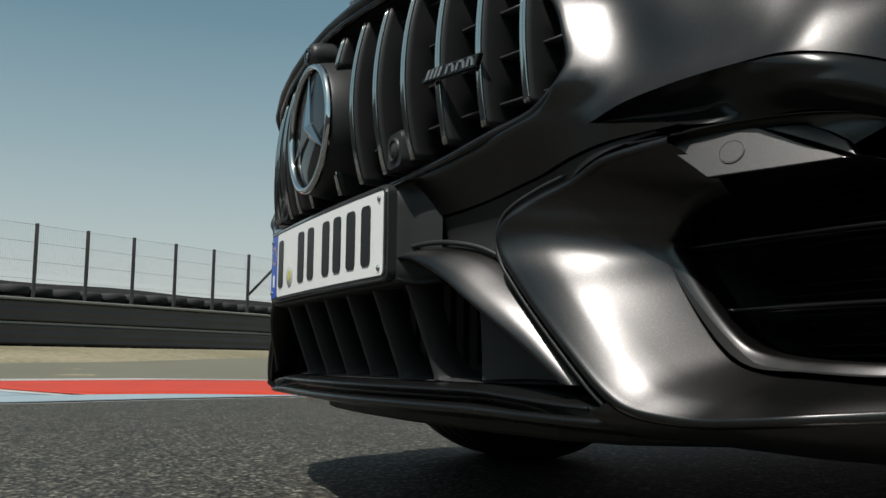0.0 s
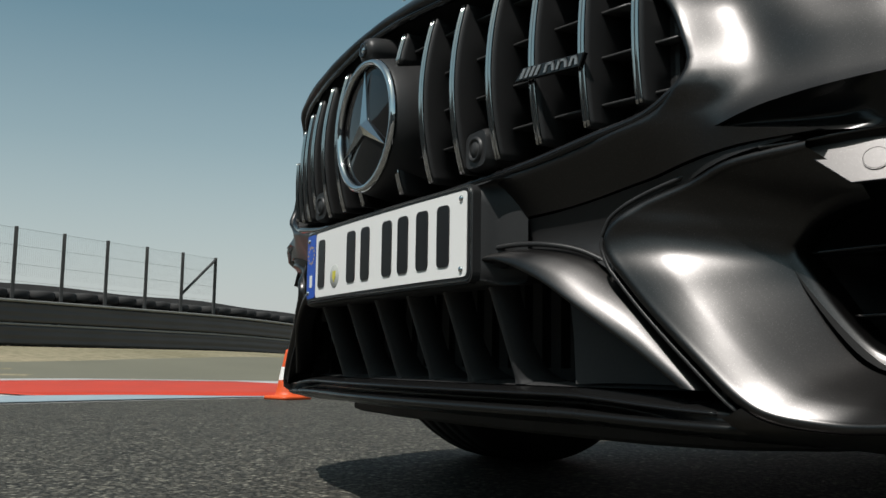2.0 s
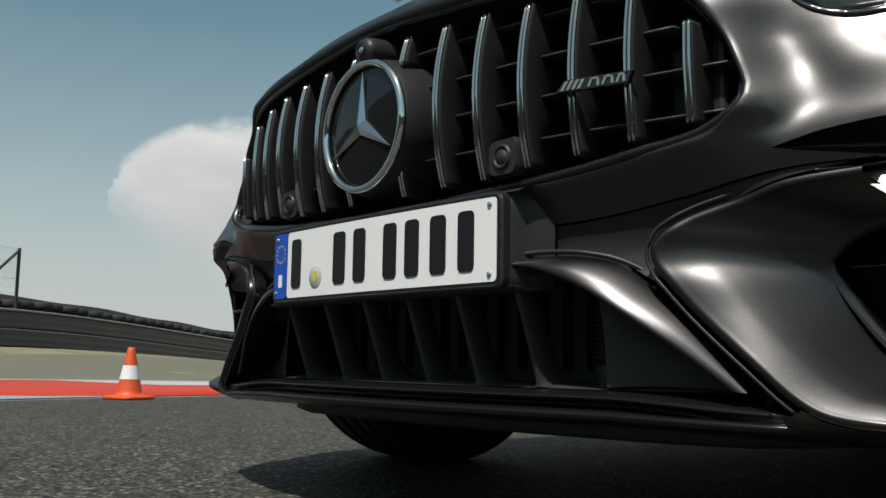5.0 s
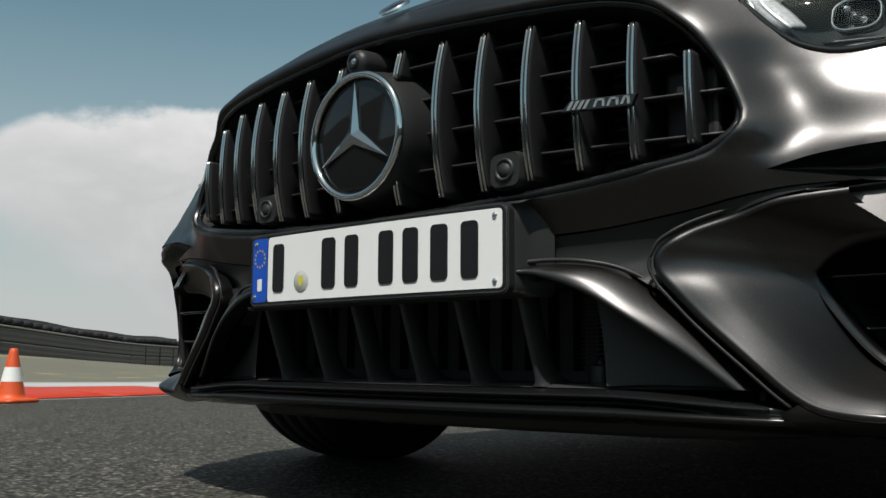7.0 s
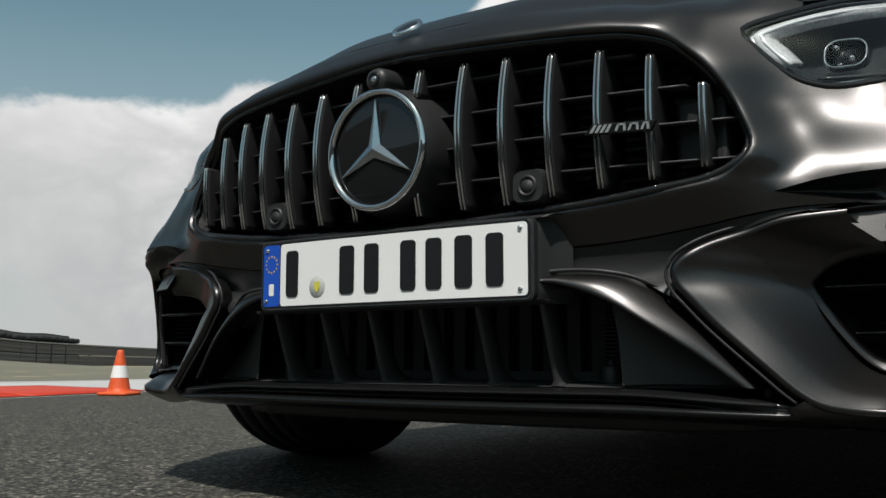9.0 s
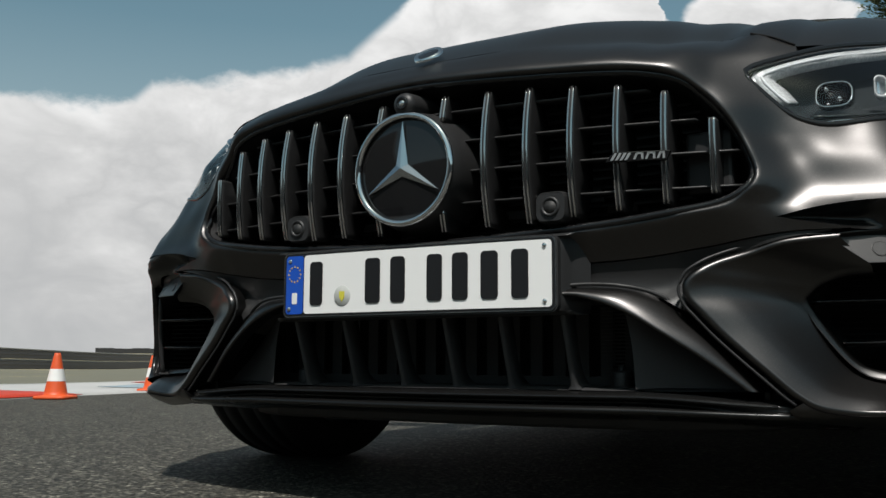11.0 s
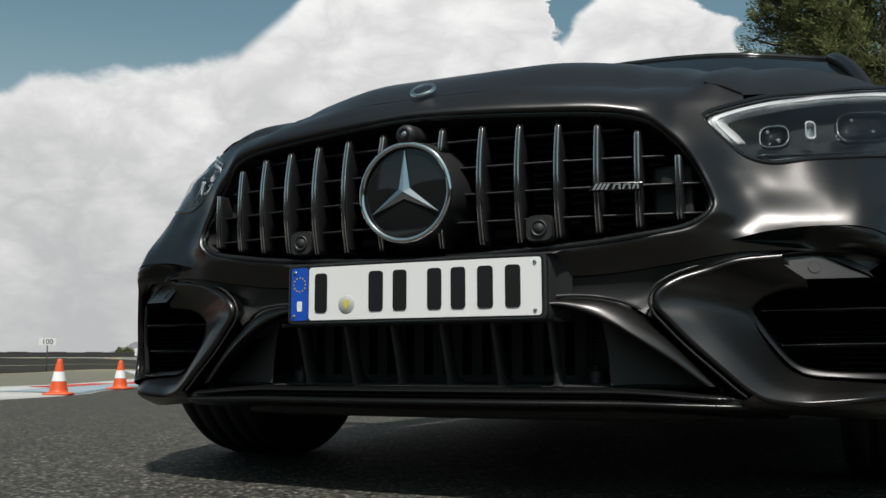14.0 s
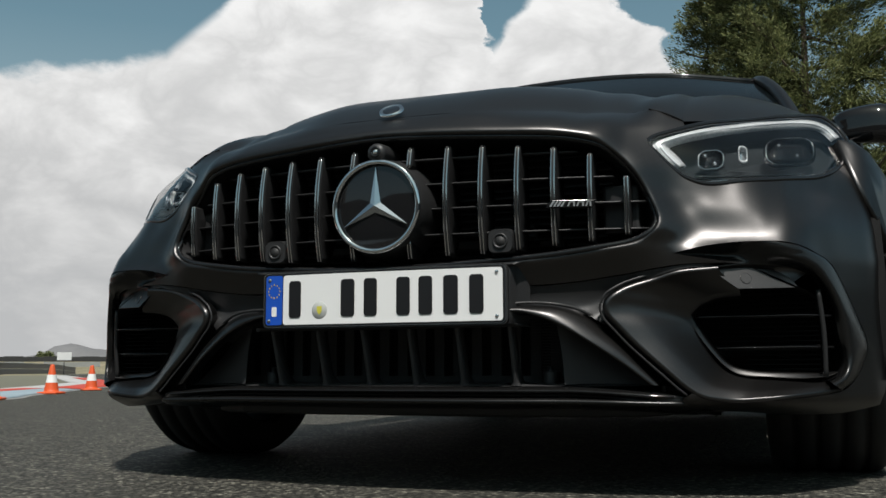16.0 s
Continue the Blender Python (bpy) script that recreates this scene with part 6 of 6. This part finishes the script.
        ringed = [(cx + px * 1.0, cy - 0.006 + ax * px + az * pz, cz + pz + sz * px) for px, pz in pts]
        part("bezel_ring", fix(tube(ringed, 0.0016, 6, 60, True)), CHROME, mod, "thin chrome bezel")
        # two small bright discs stand in for highlights on the lens
        for dx, dz in ((-0.24, 0.24), (0.14, -0.20)):
            part("lens_glint", fix(turned([(0.0, -0.006), (0.003, -0.005), (0.0044, 0.0)], 16, (cx + dx * w, cy - 0.002 + ax * dx * w + az * dz * h, cz + dz * h + sz * dx * w), "y")), BULB, mod)
    pts = rounded_rect(0, 0, 0.017, 0.036, 0.008, 4)
    rings = [[(0.688 + px * k, 0.258 + d + 0.9 * px * k, 0.676 + pz * k) for px, pz in pts] for k, d in ((1.1, 0.012), (1.0, 0.0), (0.75, 0.0), (0.65, 0.01))]
    drop = part("side_optic", fix(loft(rings, 40, 12, True)), GUIDE, rim, "small bright oblong optic")
    face = [(0.688 + px * 0.66, 0.2675 + 0.9 * px * 0.66, 0.676 + pz * 0.66) for px, pz in pts]
    part("optic_face", fix((face, [tuple(range(len(face)))])), BULB, drop, smooth=False)
    part("lower_trim", fix(tube([lamp_point(x, z + 0.006, 0.006) for x, z in LAMP[4:10]], 0.0014, 6, 40)), CHROME, rim, "thin bright lower trim")
    shelf = [[(0.60, 0.165, 0.620), (0.70, 0.225, 0.626), (0.80, 0.34, 0.645)], [(0.60, 0.215, 0.626), (0.70, 0.275, 0.634), (0.80, 0.38, 0.653)]]
    solid(part("inner_shelf", fix(loft(shelf, 16, 4)), SHELL, rim), 0.003)


headlamp(1)
headlamp(-1)

# ---------------------------------------------------------------- trees


def leaf_material():
    mat = bpy.data.materials.new("conifer_foliage")
    mat.use_nodes = True
    add = graph(mat.node_tree)
    rnd = add("ShaderNodeNewGeometry").outputs["Random Per Island"]
    col = ramp(add, rnd, [(0.0, (0.058, 0.070, 0.030)), (0.5, (0.122, 0.138, 0.060)), (1.0, (0.26, 0.275, 0.125))])
    where = add("ShaderNodeTexCoord").outputs["Object"]
    clump = add("ShaderNodeTexNoise", {"Vector": where, "Scale": 1.7, "Detail": 3.0}).outputs[0]
    tone = ramp(add, clump, [(0.37, 0.55), (0.5, 1.2), (0.63, 1.55)])
    col = add("ShaderNodeVectorMath", {0: col, "Scale": tone}, operation="SCALE").outputs[0]
    shader = add("ShaderNodeBsdfPrincipled", {"Base Color": col, "Roughness": 0.7, "Specular IOR Level": 0.25})
    glow = add("ShaderNodeBsdfTranslucent", {0: col})
    mix = add("ShaderNodeMixShader", {0: 0.35, 1: shader.outputs[0], 2: glow.outputs[0]})
    add("ShaderNodeOutputMaterial", {0: mix.outputs[0]})
    return mat


LEAF = leaf_material()
BARK = material("bark", (0.10, 0.075, 0.055), 0.9, grain=0.5, grain_scale=60, spots=0.5, spot_scale=4, bump=0.8, bump_scale=30)


def conifer(x, y, h, spread, seed):
    """A tall cypress-like tree: tapered trunk, limbs and sprays of small flat leaf clumps."""
    rng = random.Random(seed)
    dice = np.random.default_rng(seed)
    tree = new("tree")
    tagged(tree, "tall dark green conifer with ragged sprays behind the car", "tree", group="trees behind the car")
    part("trunk", tube([(0, 0, 0), (0.1, 0.05, h * 0.3), (0.0, 0.1, h * 0.65), (0.05, 0, h * 0.97)], (0.13, 0.02), 10, 24), BARK, tree)
    limbs, centres, heads = [], [], []
    for k in range(230):
        t = rng.uniform(0.06, 0.99)
        a = rng.uniform(0, 2 * math.pi)
        reach = spread * (1.06 - t) ** 0.55 * rng.uniform(0.6, 1.1) + 0.3
        z0 = h * t
        tip = Vector((reach * math.cos(a), reach * math.sin(a), z0 + reach * rng.uniform(0.0, 0.45)))
        root = Vector((0.0, 0.0, z0))
        mid = root.lerp(tip, 0.55) - Vector((0, 0, 0.10 * reach))
        if k < 45:
            limbs.append(tube([root, mid, tip], (0.05, 0.012), 5, 7))
        out = (tip - root).normalized()
        side = out.cross(Vector((0, 0, 1))).normalized()
        for _ in range(14):
            u = rng.uniform(0.12, 1.04)
            c0 = root.lerp(tip, u) - Vector((0, 0, 0.10 * reach * math.sin(math.pi * min(1, u))))
            centres.append(c0 + side * (rng.gauss(0, 0.26) * reach * (1.15 - u)) + Vector((0, 0, rng.gauss(0, 0.12))))
            heads.append((out + side * rng.uniform(-0.7, 0.7) + Vector((0, 0, rng.uniform(-0.15, 0.35)))).normalized())
    # flat sprays of narrow leaves
    n = 58
    c0, head = np.repeat(np.array(centres), n, 0), np.repeat(np.array(heads), n, 0)
    many = len(c0)

    def unit(q):
        return q / np.linalg.norm(q, axis=1)[:, None]
    across = unit(np.cross(head, (0, 0, 1.0)))
    size = np.repeat(dice.uniform(0.24, 0.46, len(centres)), n)[:, None]
    v1, v2 = dice.uniform(-0.6, 1.0, (many, 1)), dice.normal(0, 0.27, (many, 1))
    c = c0 + head * v1 * size + across * v2 * size * (1.15 - np.maximum(0, v1)) + np.array((0, 0, 1.0)) * dice.normal(0, 0.05, (many, 1))
    d = unit(head + across * v2 * 1.6 + dice.normal(0, 0.25, (many, 3)) + np.array((0, 0, 0.1)))
    w = unit(np.cross(d, dice.normal(0, 0.5, (many, 3)) + np.array((0, 0, 1.0))))
    ln, wd = dice.uniform(0.06, 0.13, (many, 1)), dice.uniform(0.010, 0.020, (many, 1))
    quad = np.stack([c - d * ln * 0.5, c + w * wd, c + d * ln * 0.6, c - w * wd], 1).reshape(-1, 3)
    v, f = quad.tolist(), (np.arange(many)[:, None] * 4 + np.arange(4)[None, :]).tolist()
    part("branchwork", join(*limbs), BARK, tree)
    part("crown", (v, f), LEAF, tree, "ragged dark green crown", smooth=False)
    tree.matrix_basis = pose(x, y, ground_z(x, y), 0, 0, rng.uniform(0, 360))
    return tree


for k, (x, y, h, sp) in enumerate(((1.35, 19.5, 11.5, 3.3), (-0.2, 22.0, 9.6, 2.5), (4.4, 19.0, 12.0, 3.2), (7.5, 21.0, 11.0, 3.0), (-1.5, 20.0, 5.4, 1.6))):
    conifer(x, y, h, sp, 40 + k)


def bush(x, y, r, h, seed, label):
    rng = random.Random(seed)
    ob = new("bush")
    tagged(ob, label, "bush", group="bushes behind the track")
    v, f = [], []
    for j in range(1500):
        a, b = rng.uniform(0, 2 * math.pi), rng.uniform(0, 1)
        rr = r * rng.uniform(0.4, 1.0) ** 0.5 * (1 - 0.5 * b) * (1 + 0.25 * math.sin(3 * a))
        c = Vector((rr * math.cos(a), rr * math.sin(a), h * b * rng.uniform(0.7, 1.1)))
        d = Vector((rng.gauss(0, 1), rng.gauss(0, 1), rng.gauss(0.3, 1))).normalized()
        w = d.cross(Vector((rng.gauss(0, 1), rng.gauss(0, 1), rng.gauss(0, 1)))).normalized()
        s = rng.uniform(0.5, 1.2) * r * 0.11
        n = len(v)
        v += [tuple(c - d * s), tuple(c + w * s * 0.5), tuple(c + d * s), tuple(c - w * s * 0.5)]
        f += [(n, n + 1, n + 2), (n, n + 2, n + 3)]
    part("foliage", (v, f), LEAF, ob, smooth=False)
    part("stems", join(*[tube([(0, 0, 0), (0.2 * r * math.cos(k), 0.2 * r * math.sin(k), h * 0.4), (0.45 * r * math.cos(k), 0.45 * r * math.sin(k), h * 0.75)], (0.05, 0.02), 5, 6) for k in range(5)]), BARK, ob)
    ob.matrix_basis = pose(x, y, ground_z(x, y))


bush(-108.9, 117.2, 1.9, 1.5, 5, "round dark bush far off by the track")
for k, (x, y) in enumerate(((1.5, 30.0), (5.0, 29.0), (9.0, 28.0), (-2.0, 33.0))):
    bush(x, y, 2.2, 2.6, 20 + k, "yellowish green bush below the trees")
